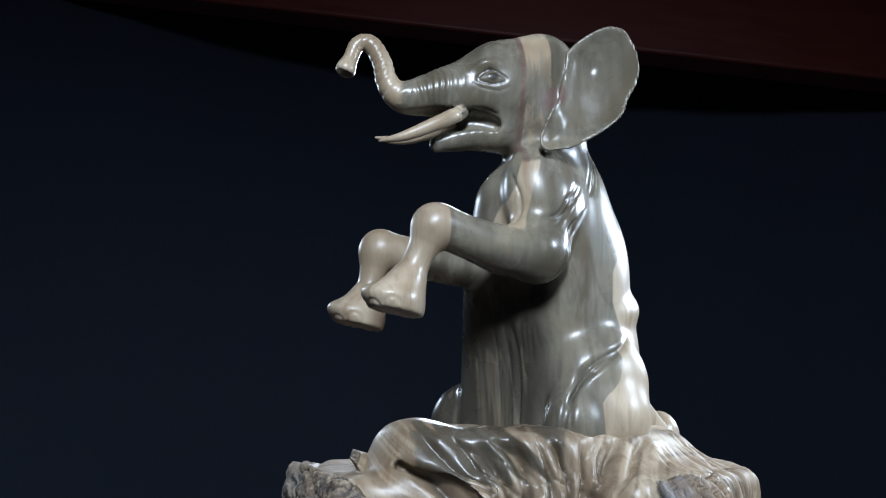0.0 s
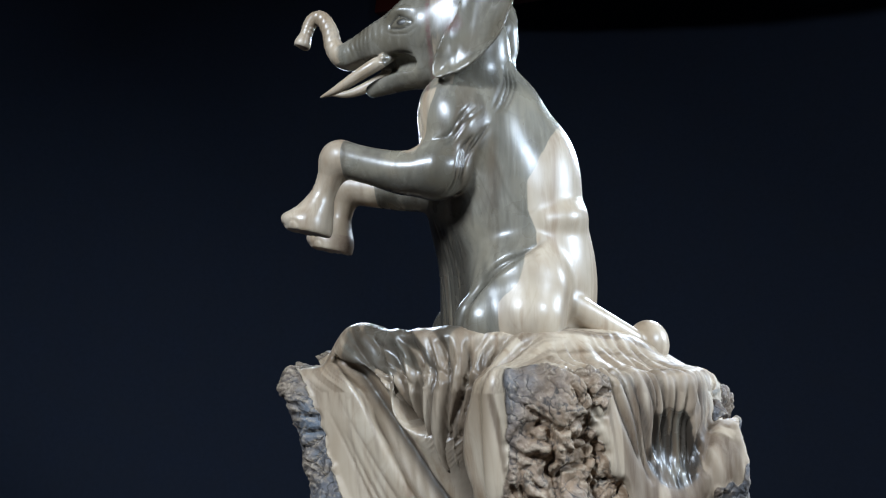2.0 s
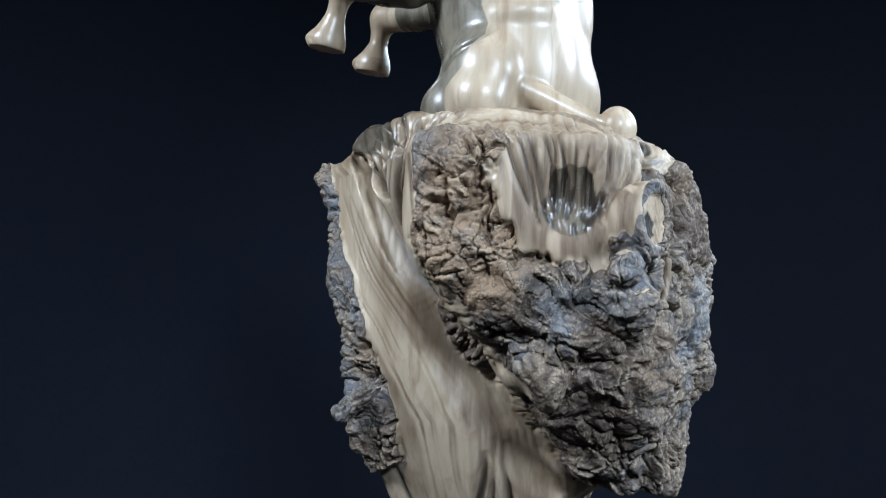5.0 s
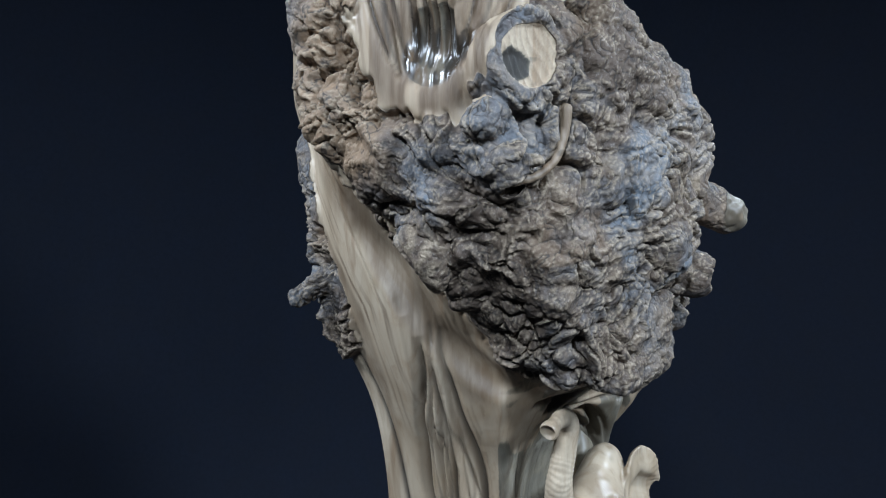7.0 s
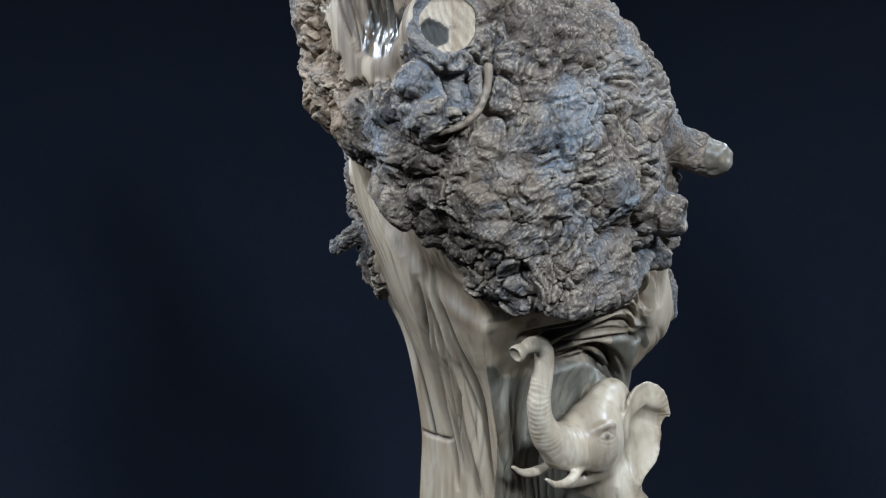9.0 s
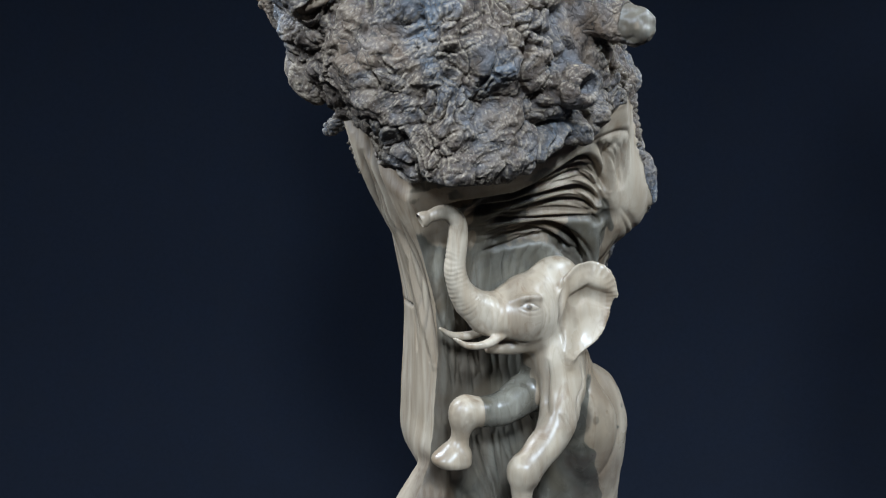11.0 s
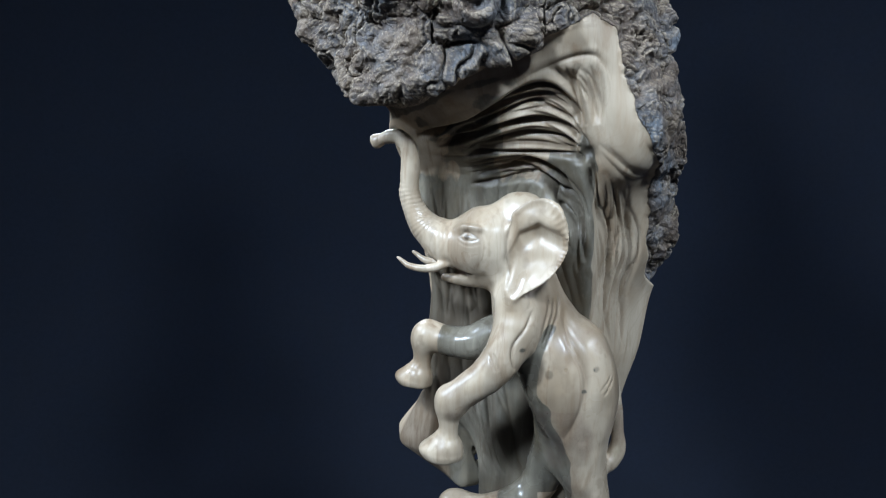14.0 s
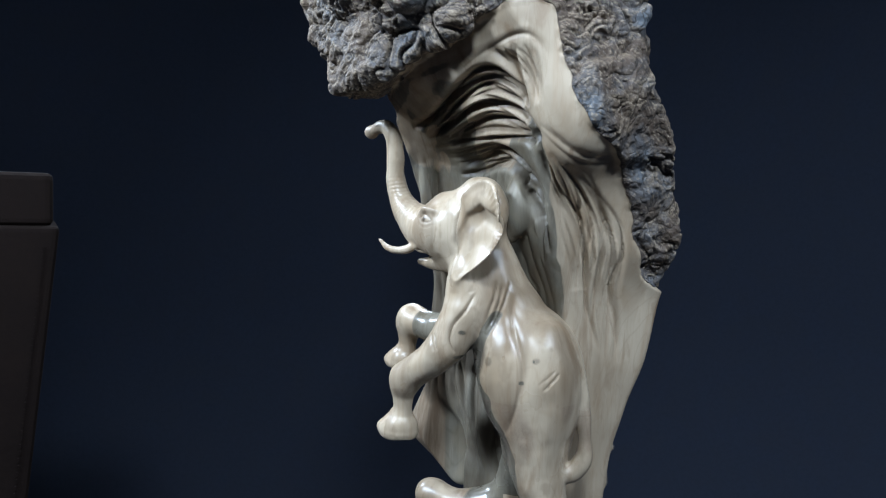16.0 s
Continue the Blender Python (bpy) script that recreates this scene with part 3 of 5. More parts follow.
    strokes(v, push, ink, [[(-0.015, 0.009, 0.250), (-0.018, 0.010, 0.227), (-0.013, 0.017, 0.206), (-0.006, 0.021, 0.190)], [(-0.024, 0.002, 0.246), (-0.028, 0.007, 0.224), (-0.024, 0.014, 0.205), (-0.014, 0.020, 0.188)]], 4, 0.0017, 0.0021, 9, 0.45, 0.0006)
    strokes(v, push, ink, [[(-0.050, 0.002, 0.092), (-0.036, 0.012, 0.080), (-0.014, 0.018, 0.070), (0.003, 0.017, 0.054), (0.014, 0.026, 0.020), (0.016, 0.026, 0.000)], [(-0.044, 0.002, 0.082), (-0.030, 0.012, 0.072), (-0.008, 0.018, 0.060), (0.009, 0.017, 0.044), (0.021, 0.026, 0.014), (0.023, 0.026, 0.000)]], 3, 0.0024, 0.0032, 10, 0.45, 0.0008)
    strokes(v, push, ink, [[(0.052, 0.020, 0.215), (0.046, 0.028, 0.190), (0.052, 0.030, 0.170), (0.060, 0.034, 0.158)]], 1, 0.0026, 0.0030, 11, 0.4, 0)
    strokes(v, push, ink, [[(0.066, -0.02, 0.115), (0.060, -0.03, 0.06), (0.062, -0.03, 0.0)], [(0.046, 0.02, 0.110), (0.040, 0.012, 0.06), (0.036, 0.012, 0.0)]], 9, 0.0022, 0.0014, 12, 0.4, 0.002)
    for foot in ((0.1425, 0.040, 0.104), (0.157, -0.036, 0.102)):
        for k in range(5):
            a = radians(-100 + 42 * k)
            d = np.linalg.norm(v - (foot[0] + 0.0185 * math.cos(a), foot[1] + 0.0185 * math.sin(a), foot[2] - 0.001), axis=1)
            push += groove(d - 0.0052, 0.0010, 0.0008)
    v = v + n * push[:, None]
    # tone: grey-green heartwood, cream sapwood
    wob = turbulence(v * (1, 1, 0.4), 30, 3, 5)
    pale = np.zeros(len(v))
    seam = np.interp(w, [0.0, 0.011, 0.038, 0.054, 0.079, 0.086, 0.097, 0.115, 0.139, 0.155, 0.174, 0.193], [-0.014, -0.015, -0.015, -0.027, -0.035, -0.043, -0.041, -0.034, -0.033, -0.041, -0.049, -0.056])
    back = seam - u + 0.003 * wob
    back = np.where(w > 0.20, -0.02, back)
    pale = np.maximum(pale, step(-0.003, 0.003, back))
    shin = step(0.108, 0.112, u + 0.002 * wob) * (w < 0.20)
    pale = np.maximum(pale, shin)
    pale = np.maximum(pale, 0.75 * step(0.112, 0.145, u + 0.004 * wob) * (w > 0.262))
    band = step(0.018, 0.021, u) * step(0.043, 0.040, u) * (w > 0.215) * (np.abs(s) < 0.034)
    pale = np.maximum(pale, band * (0.56 + 0.25 * wob))
    neck = step(0.0075, 0.0045, np.abs(u - 0.040 - 0.30 * (0.215 - w)) + 0.002 * wob) * step(0.150, 0.165, w) * step(0.222, 0.214, w) * (s > -0.02)
    pale = np.maximum(pale, 0.62 * neck)
    ivory = np.minimum(polyline_distance(v, spline([(0.084, 0.014, 0.2578), (0.108, 0.0165, 0.2457), (0.132, 0.014, 0.2348), (0.151, 0.009, 0.2308)], 5))[0],
                       polyline_distance(v, spline([(0.084, -0.014, 0.2604), (0.108, -0.0165, 0.2496), (0.132, -0.014, 0.241), (0.151, -0.009, 0.240)], 5))[0])
    tusk = (ivory < 0.0068) * (u > 0.088)
    pale = np.maximum(pale, tusk)
    red = 0.9 * step(0.012, 0.004, np.hypot(u - 0.018, w - 0.268) + 0.004 * wob) * (s > 0) + 0.8 * step(0.003, 0.001, np.abs(u - 0.043)) * (w > 0.215) * (w < 0.325)
    red += 0.5 * step(0.02, 0.0, np.abs(s + 0.03)) * step(0.06, 0.075, u) * (w < 0.11) * step(-0.1, 0.4, wob)
    red += 0.35 * step(0.2, 0.7, turbulence(v, 40, 2, 61)) * step(0.022, 0.012, np.hypot(u - 0.022, w - 0.262)) * (s > 0)
    iris = step(1.1, 0.7, np.hypot((u - 0.067) / 0.0050, (w - 0.2820) / 0.0034)) * (np.abs(s) > 0.02)
    ink = np.maximum(ink, 0.97 * iris)
    streak = ripple(v * (1, 1, 0.03), 160, 62) * 0.6 + 0.4 * ripple(v * (1, 1, 0.05), 330, 63)
    belly = step(0.010, 0.034, u + 0.012 * wob) * step(0.150, 0.115, w) * (u < 0.085) * (1 - pale)
    ink = np.maximum(ink, belly * (0.82 - 0.50 * step(0.10, 0.55, streak)))
    ink = np.maximum(ink, 0.30 * step(0.1, 0.7, streak + 0.3 * wob) * (1 - pale) * (w < 0.24))
    stain_shade = 0.6 * step(0.30, 0.7, streak) * belly + 0.35 * step(0.15, 0.7, wob) * (1 - pale) * step(0.09, 0.06, np.abs(w - 0.15))
    stain_shade = np.maximum(stain_shade, 0.35 * step(0.0, 0.6, wob + 0.3 * streak) * pale)
    return v, q, {"pale": pale, "red": np.clip(red, 0, 1), "ink": np.clip(ink, 0, 1), "stain_shade": np.clip(stain_shade, 0, 1)}


# ---- the lower, climbing animal, in its own axes ----
def lower_carving():
    c = Clay((-0.185, -0.125, -0.15), (0.125, 0.075, 0.325), 0.0013)
    c.tube([(-0.004, 0, 0.192, 0.030), (0.026, 0, 0.194, 0.0250), (0.048, 0.002, 0.205, 0.0185), (0.064, 0.004, 0.223, 0.0138), (0.0710, 0.007, 0.248, 0.0112), (0.0690, 0.010, 0.274, 0.0098),
            (0.0700, 0.013, 0.294, 0.0090), (0.0785, 0.015, 0.3045, 0.0080), (0.090, 0.015, 0.3060, 0.0070), (0.100, 0.015, 0.3035, 0.0066), (0.1065, 0.015, 0.3010, 0.0088)], 0.008, 8)
    c.egg((0.1120, 0.015, 0.2985), (0.0062, 0.0066, 0.0066), (0, 0, 0), 0.002, True)
    c.egg((-0.013, 0, 0.197), (0.037, 0.029, 0.039), (0, 20, 0), 0.012)
    c.egg((-0.046, -0.006, 0.215), (0.034, 0.021, 0.036), (0, 0, 0), 0.010)
    c.tube([(-0.020, 0, 0.166, 0.016), (0.006, 0, 0.159, 0.0095), (0.034, 0, 0.158, 0.0045)], 0.006, 4)
    c.tube([(0.045, 0, 0.170, 0.005), (0.026, 0.004, 0.170, 0.006), (0.010, 0.010, 0.164, 0.004)], 0.003, 4, True)
    for side in (1, -1):
        c.tube([(0.020, side * 0.014, 0.178, 0.0060), (0.044, side * 0.020, 0.170, 0.0048), (0.064, side * 0.022, 0.171, 0.0034), (0.079, side * 0.022, 0.180, 0.0014)], 0.001, 5)
        c.egg((-0.001, side * 0.0278, 0.2060), (0.0048, 0.0030, 0.0028), (0, 10, 0), 0.001)
        c.tube([(0.014, side * 0.022, 0.212, 0.001), (0.002, side * 0.0275, 0.2165, 0.0028), (-0.014, side * 0.0285, 0.2150, 0.001)], 0.007, 4)
    # near ear
    def fold(u):
        return np.interp(u, [-0.104, -0.095, -0.0715, -0.051, -0.039], [0.204, 0.213, 0.222, 0.211, 0.184])

    ear = c.scrap((-0.135, 0.0, 0.125), (-0.02, 0.075, 0.265))
    ear.plate([(-0.043, 0.232), (-0.058, 0.2445), (-0.0780, 0.2475), (-0.0945, 0.239), (-0.1035, 0.217), (-0.1020, 0.194), (-0.0910, 0.174), (-0.0745, 0.1590), (-0.0560, 0.1480), (-0.0470, 0.1465), (-0.0400, 0.157), (-0.0410, 0.180), (-0.0380, 0.206)],
              lambda u, w, deep: 0.0170 - 0.16 * np.minimum(u + 0.040, 0) + 0.0110 * step(0.190, 0.150, w) - 0.0060 * step(0.222, 0.248, w) - 0.0060 * (1 - np.exp(-np.maximum(deep, 0) / 0.007)) + 0.0045 * step(-0.0035, 0.0035, w - fold(u))
              - 0.0045 * np.exp(-(((w - fold(u) + 0.010) / 0.010) ** 2)) + 0.0010 * np.sin(w * 190 + u * 120) * step(0.012, 0.0, deep), 0.0055)
    c.join(ear.where, ear.field, 0.005)
    # body, whose rear swings in towards the wall
    c.tube([(-0.040, -0.012, 0.185, 0.028), (-0.052, -0.020, 0.140, 0.036), (-0.068, -0.034, 0.095, 0.044), (-0.088, -0.046, 0.055, 0.047), (-0.096, -0.048, 0.020, 0.042), (-0.098, -0.045, -0.03, 0.034)], 0.014, 16)
    c.egg((-0.088, -0.032, 0.064), (0.036, 0.042, 0.050), (0, 18, 24), 0.014)
    c.egg((-0.102, -0.052, 0.052), (0.035, 0.046, 0.060), (0, 8, 0), 0.014)
    c.egg((-0.086, -0.008, 0.044), (0.025, 0.024, 0.046), (0, 6, 0), 0.026)
    c.egg((-0.117, -0.028, 0.046), (0.025, 0.028, 0.058), (0, 4, 0), 0.030)
    # near fore leg
    c.egg((-0.048, 0.010, 0.125), (0.024, 0.022, 0.042), (0, 14, 0), 0.010)
    c.tube([(-0.046, 0.014, 0.110, 0.0225), (-0.036, 0.024, 0.082, 0.0210), (-0.022, 0.032, 0.064, 0.0185), (0.000, 0.038, 0.046, 0.0160), (0.011, 0.040, 0.037, 0.0165)], 0.008, 10)
    c.egg((0.013, 0.040, 0.035), (0.0160, 0.0150, 0.0175), (0, 0, 0), 0.006)
    c.tube([(0.015, 0.040, 0.028, 0.0130), (0.015, 0.040, 0.006, 0.0100), (0.018, 0.040, -0.008, 0.0145), (0.019, 0.040, -0.018, 0.0205)], 0.005, 8)
    c.egg((0.027, 0.040, -0.017), (0.0190, 0.0185, 0.0095), (0, 0, 0), 0.006)
    c.egg((0.018, 0.040, -0.043), (0.040, 0.040, 0.0180), (0, -3, 0), 0.002, True)
    # far fore leg
    c.tube([(-0.020, -0.024, 0.095, 0.022), (0.010, -0.018, 0.084, 0.0180), (0.038, -0.012, 0.086, 0.0160), (0.056, -0.010, 0.090, 0.0165)], 0.008, 10)
    c.egg((0.059, -0.010, 0.087), (0.0160, 0.0150, 0.0170), (0, 0, 0), 0.006)
    c.tube([(0.061, -0.010, 0.080, 0.0128), (0.064, -0.010, 0.061, 0.0100), (0.068, -0.010, 0.048, 0.0140), (0.070, -0.010, 0.040, 0.0190)], 0.005, 8)
    c.egg((0.078, -0.010, 0.041), (0.0175, 0.0175, 0.0090), (0, 0, 0), 0.006)
    c.egg((0.071, -0.010, 0.016), (0.036, 0.036, 0.0180), (0, -3, 0), 0.002, True)
    # hind legs and tail
    c.tube([(-0.106, -0.032, 0.045, 0.036), (-0.110, -0.026, 0.000, 0.029), (-0.114, -0.030, -0.045, 0.0255), (-0.120, -0.036, -0.090, 0.023), (-0.118, -0.036, -0.14, 0.025)], 0.012, 16)
    c.tube([(-0.09, -0.06, 0.02, 0.030), (-0.06, -0.055, -0.085, 0.020), (-0.012, -0.032, -0.110, 0.016), (0.030, -0.020, -0.108, 0.017)], 0.012, 10)
    c.tube([(-0.126, -0.062, 0.080, 0.0080), (-0.140, -0.064, 0.030, 0.0075), (-0.146, -0.064, -0.010, 0.0065), (-0.146, -0.060, -0.034, 0.0090), (-0.136, -0.048, -0.046, 0.0085), (-0.122, -0.030, -0.040, 0.0050)], 0.005, 8)
    v, q = c.skin()
    n = normals_of(v, q)
    u, s, w = v.T
    _, along = polyline_distance(v, spline([(0.010, 0, 0.194), (0.048, 0.002, 0.205), (0.064, 0.004, 0.223), (0.071, 0.007, 0.248), (0.069, 0.010, 0.274), (0.070, 0.013, 0.294), (0.0785, 0.015, 0.3045), (0.102, 0.015, 0.303)], 5))
    on_trunk = np.clip(step(0.012, 0.030, u) * step(0.178, 0.19, w), 0, 1)
    push = -0.0006 * on_trunk * (0.5 + 0.5 * np.sin(along * 250 + 3.0 * ripple(v, 60))) ** 2 * (0.7 + 0.6 * ripple(v, 45, 3))
    ink = np.zeros(len(v))
    strokes(v, push, ink, [[(0.010, 0.026, 0.2065), (0.003, 0.030, 0.2105), (-0.004, 0.031, 0.2100), (-0.013, 0.030, 0.2040)]], 1, 0.0012, 0.0012, 3, 0.45, 0, 0.1)
    strokes(v, push, ink, [[(0.010, 0.026, 0.2065), (0.003, 0.030, 0.2032), (-0.004, 0.031, 0.2025), (-0.013, 0.030, 0.2040)]], 1, 0.0010, 0.0009, 4, 0.4, 0, 0.1)
    strokes(v, push, ink, [[(0.012, 0.026, 0.203), (0.003, 0.030, 0.1985), (-0.006, 0.031, 0.1980), (-0.015, 0.030, 0.2005)]], 1, 0.0012, 0.0008, 5, 0.15, 0, 0.2)
    strokes(v, push, ink, [[(0.034, 0.012, 0.172), (0.020, 0.018, 0.166), (0.006, 0.022, 0.160), (-0.004, 0.022, 0.164)]], 1, 0.0024, 0.0028, 6, 0.4, 0, 0.2)
    rib = np.arctan2(w - 0.200, u + 0.060)
    rimwise = np.hypot((u + 0.064) / 0.038, (w - 0.200) / 0.050)
    in_ear = step(0.72, 0.90, rimwise) * (s > 0.020) * (u < -0.062) * (w > 0.135)
    push += -0.00055 * in_ear * np.abs(np.sin(rib * 24 + 2.5 * ripple(v, 40)))
    strokes(v, push, ink, [[(-0.036, 0.030, 0.230), (-0.039, 0.032, 0.205), (-0.040, 0.032, 0.180), (-0.038, 0.032, 0.155)]], 1, 0.0032, 0.0036, 17, 0.35, 0, 0.3)
    strokes(v, push, ink, [[(-0.068, 0.020, 0.135), (-0.061, 0.032, 0.114), (-0.052, 0.037, 0.102), (-0.051, 0.039, 0.086), (-0.056, 0.034, 0.072)]], 1, 0.0030, 0.0034, 7, 0.15, 0)
    strokes(v, push, ink, [[(-0.078, 0.004, 0.150), (-0.080, 0.006, 0.133), (-0.076, 0.012, 0.111), (-0.070, 0.016, 0.094)], [(-0.088, -0.009, 0.150), (-0.089, -0.002, 0.133), (-0.085, 0.006, 0.114), (-0.077, 0.010, 0.090)]], 3, 0.0024, 0.0030, 8, 0.25, 0.0006)
    strokes(v, push, ink, [[(-0.026, 0.019, 0.146), (-0.020, 0.022, 0.125), (-0.018, 0.022, 0.105), (-0.023, 0.034, 0.088)]], 1, 0.0040, 0.0040, 9, 0.3, 0)
    strokes(v, push, ink, [[(-0.028, 0.041, 0.092), (-0.037, 0.046, 0.074)], [(-0.033, 0.041, 0.092), (-0.041, 0.046, 0.076)]], 2, 0.0014, 0.0016, 10, 0.1, 0)
    strokes(v, push, ink, [[(-0.092, -0.009, 0.135), (-0.099, -0.001, 0.103), (-0.114, 0.000, 0.073), (-0.117, 0.004, 0.047), (-0.108, 0.004, 0.013), (-0.098, 0.003, -0.004)]], 1, 0.0075, 0.0050, 11, 0.0, 0)
    strokes(v, push, ink, [[(-0.141, -0.020, 0.062), (-0.132, -0.007, 0.046)], [(-0.137, -0.018, 0.064), (-0.128, -0.005, 0.050)]], 2, 0.0018, 0.0014, 13, 0.1, 0)
    push += 0.0011 * ripple(v, 36, 77) + 0.0005 * ripple(v, 85, 78)
    v = v + n * push[:, None]
    wob = turbulence(v * (1, 1, 0.5), 28, 3, 9)
    pale = np.ones(len(v))
    dark = step(-0.004, 0.006, 0.016 - np.hypot((u + 0.062) * 0.8, (w - 0.062) * 0.55) + 0.010 * wob) * (u > -0.082) * step(0.020, 0.012, s)
    dark = np.maximum(dark, step(0.008, 0.014, 0.050 - u + 0.002 * wob) * (s < 0.008) * (w < 0.13) * (w > 0.06) * (u > -0.02))
    dark = np.maximum(dark, step(0.0, 0.012, 0.030 - w - 0.4 * (u + 0.08)) * step(-0.072, -0.062, u + 0.004 * wob) * step(0.012, 0.004, s))
    dark = np.maximum(dark, 0.7 * step(0.0, -0.03, s - 0.80 * np.minimum(u + 0.03, 0)) * (w < 0.17) * step(-0.076, -0.060, u + 0.004 * wob) * (u < 0.03))
    limb = np.minimum(polyline_distance(v, np.array([(-0.056, 0.006, 0.140), (-0.046, 0.014, 0.110), (-0.036, 0.024, 0.082), (-0.022, 0.032, 0.064), (0.012, 0.040, 0.036)]))[0] - 0.004, polyline_distance(v, np.array([(0.013, 0.040, 0.036), (0.019, 0.040, -0.030)]))[0])
    seam = np.interp(w, [-0.090, -0.030, -0.020, 0.030, 0.045, 0.070, 0.097, 0.120], [-0.106, -0.105, -0.099, -0.084, -0.074, -0.0735, -0.080, -0.085])
    under = step(-0.003, 0.005, u - seam + 0.006 * wob) * step(0.125, 0.110, w) * step(0.022, 0.027, limb) * step(0.000, -0.010, u) * (w > -0.085)
    dark = np.maximum(dark, under)
    pale = pale - dark * (1 - step(-0.03, -0.01, u) * step(-0.055, -0.065, w))
    spots = np.zeros(len(v))
    for a, b in ((-0.060, 0.095), (-0.053, 0.068), (-0.120, 0.052), (-0.129, 0.074)):
        spots = np.maximum(spots, step(0.0034, 0.0020, np.hypot(u - a, w - b)))
    pale = pale * (1 - 0.6 * spots * (s > 0))
    red = 0.25 * step(0.1, 0.6, wob) * (w < 0.03)
    ink = np.maximum(ink, 0.75 * step(1.1, 0.7, np.hypot((u - 0.000) / 0.0034, (w - 0.2062) / 0.0028)) * (np.abs(s) > 0.02))
    blot = step(0.0, 0.006, 0.012 - np.hypot((u + 0.068 + 0.3 * (w - 0.065)) * 0.9, (w - 0.065) * 0.50) + 0.006 * wob) * (s > -0.03) * step(0.028, 0.020, s)
    ink = np.maximum(ink, 0.75 * blot)
    ink = np.maximum(ink, 0.5 * step(0.006, 0.003, np.hypot(u + 0.085, w - 0.069) + 0.002 * wob) * (s > 0))
    ink = np.maximum(ink, 0.28 * dark * step(-0.3, 0.5, ripple(v * (1, 1, 0.5), 40, 79)))
    ink = np.maximum(ink, 0.45 * spots * (s > -0.02))
    stain_shade = 0.42 * step(0.0, 0.7, wob + 0.4 * ripple(v * (1, 1, 0.1), 90, 80)) * pale
    stain_shade = np.maximum(stain_shade, 0.30 * step(0.2, 0.8, ripple(v * (1, 1, 0.3), 120, 81) + 0.5 * ripple(v, 260, 82)) * pale)
    return v, q, {"pale": pale, "red": red, "ink": np.clip(ink, 0, 1), "stain_shade": stain_shade, "raw": np.full(len(v), -0.12)}


# ---- the log with its bark, wing, niche and slab ----
HEIGHTS = [-0.12, 0.20, 0.30, 0.36, 0.43, 0.485, 0.55, 0.60, 0.66, 0.74, 0.86, 0.945]
WING = [(-0.09, 0.02), (-0.085, 0.015), (-0.055, -0.02), (-0.055, -0.023), (-0.06, -0.020), (-0.06, -0.018), (-0.055, -0.026), (-0.06, -0.040), (-0.063, -0.070), (-0.068, -0.099), (-0.105, -0.102), (-0.132, -0.105)]
CHANNEL = [(-0.08, 0.04), (-0.070, 0.035), (-0.010, 0.022), (-0.010, 0.025), (-0.010, 0.028), (-0.004, 0.030), (0.000, 0.016), (0.020, 0.000), (0.034, -0.018), (0.040, -0.042), (0.052, -0.080), (0.062, -0.088)]
RIDGE = [(-0.07, 0.08), (-0.055, 0.075), (0.012, 0.057), (0.015, 0.060), (0.012, 0.065), (0.022, 0.070), (0.036, 0.066), (0.056, 0.060), (0.078, 0.060), (0.090, 0.030), (0.110, 0.000), (0.120, 0.000)]
NICHE = [(-0.03, 0.12), (-0.03, 0.11), (-0.030, 0.105), (-0.045, 0.100), (-0.052, 0.098), (-0.050, 0.100), (-0.040, 0.112), (-0.006, 0.138), (0.050, 0.165), (0.070, 0.140), (0.100, 0.100), (0.100, 0.100)]
JOINT = [(-0.09, 0.17), (-0.10, 0.165), (-0.12, 0.160), (-0.122, 0.165), (-0.115, 0.175), (-0.102, 0.190), (-0.100, 0.206), (-0.095, 0.222), (-0.080, 0.238), (-0.030, 0.240), (0.00, 0.19), (0.0, 0.16)]
SLAB = [(-0.15, 0.13), (-0.170, 0.13), (-0.187, 0.138), (-0.206, 0.143), (-0.218, 0.148), (-0.230, 0.172), (-0.224, 0.186), (-0.204, 0.208), (-0.170, 0.220), (-0.175, 0.215), (-0.15, 0.16), (-0.12, 0.15)]
BACK = [(-0.17, 0.05), (-0.17, 0.05), (-0.185, 0.055), (-0.20, 0.06), (-0.215, 0.065), (-0.225, 0.070), (-0.225, 0.07), (-0.22, 0.07), (-0.21, 0.07), (-0.20, 0.06), (-0.19, 0.05), (-0.18, 0.05)]
REAR = [(-0.13, 0.005)] * 7 + [(-0.13, 0.000), (-0.13, -0.018)] + [(-0.14, -0.035), (-0.16, -0.04), (-0.17, -0.04)]
BOSS_HEIGHTS = [0.58, 0.66, 0.74, 0.81, 0.88, 0.945]
BOSS_SIZE = [0.74, 0.84, 0.935, 0.985, 1.01, 1.0]
BOSS = [(0.064, -0.100), (0.105, -0.084), (0.166, 0.000), (0.164, 0.070), (0.145, 0.145), (0.085, 0.205), (0.000, 0.238), (-0.100, 0.226), (-0.172, 0.160), (-0.100, 0.050)]


STAGE = [(-0.108, -0.064), (-0.066, -0.086), (0.014, -0.089), (0.070, -0.050), (0.105, 0.010), (0.090, 0.080), (0.0, 0.10), (-0.080, 0.050)]
FLARE = [(-0.004, -0.002), (0.0, -0.005), (0.004, -0.005), (0.028, -0.020), (0.055, -0.006), (0.060, 0.022), (0.0, 0.04), (-0.02, 0.02)]


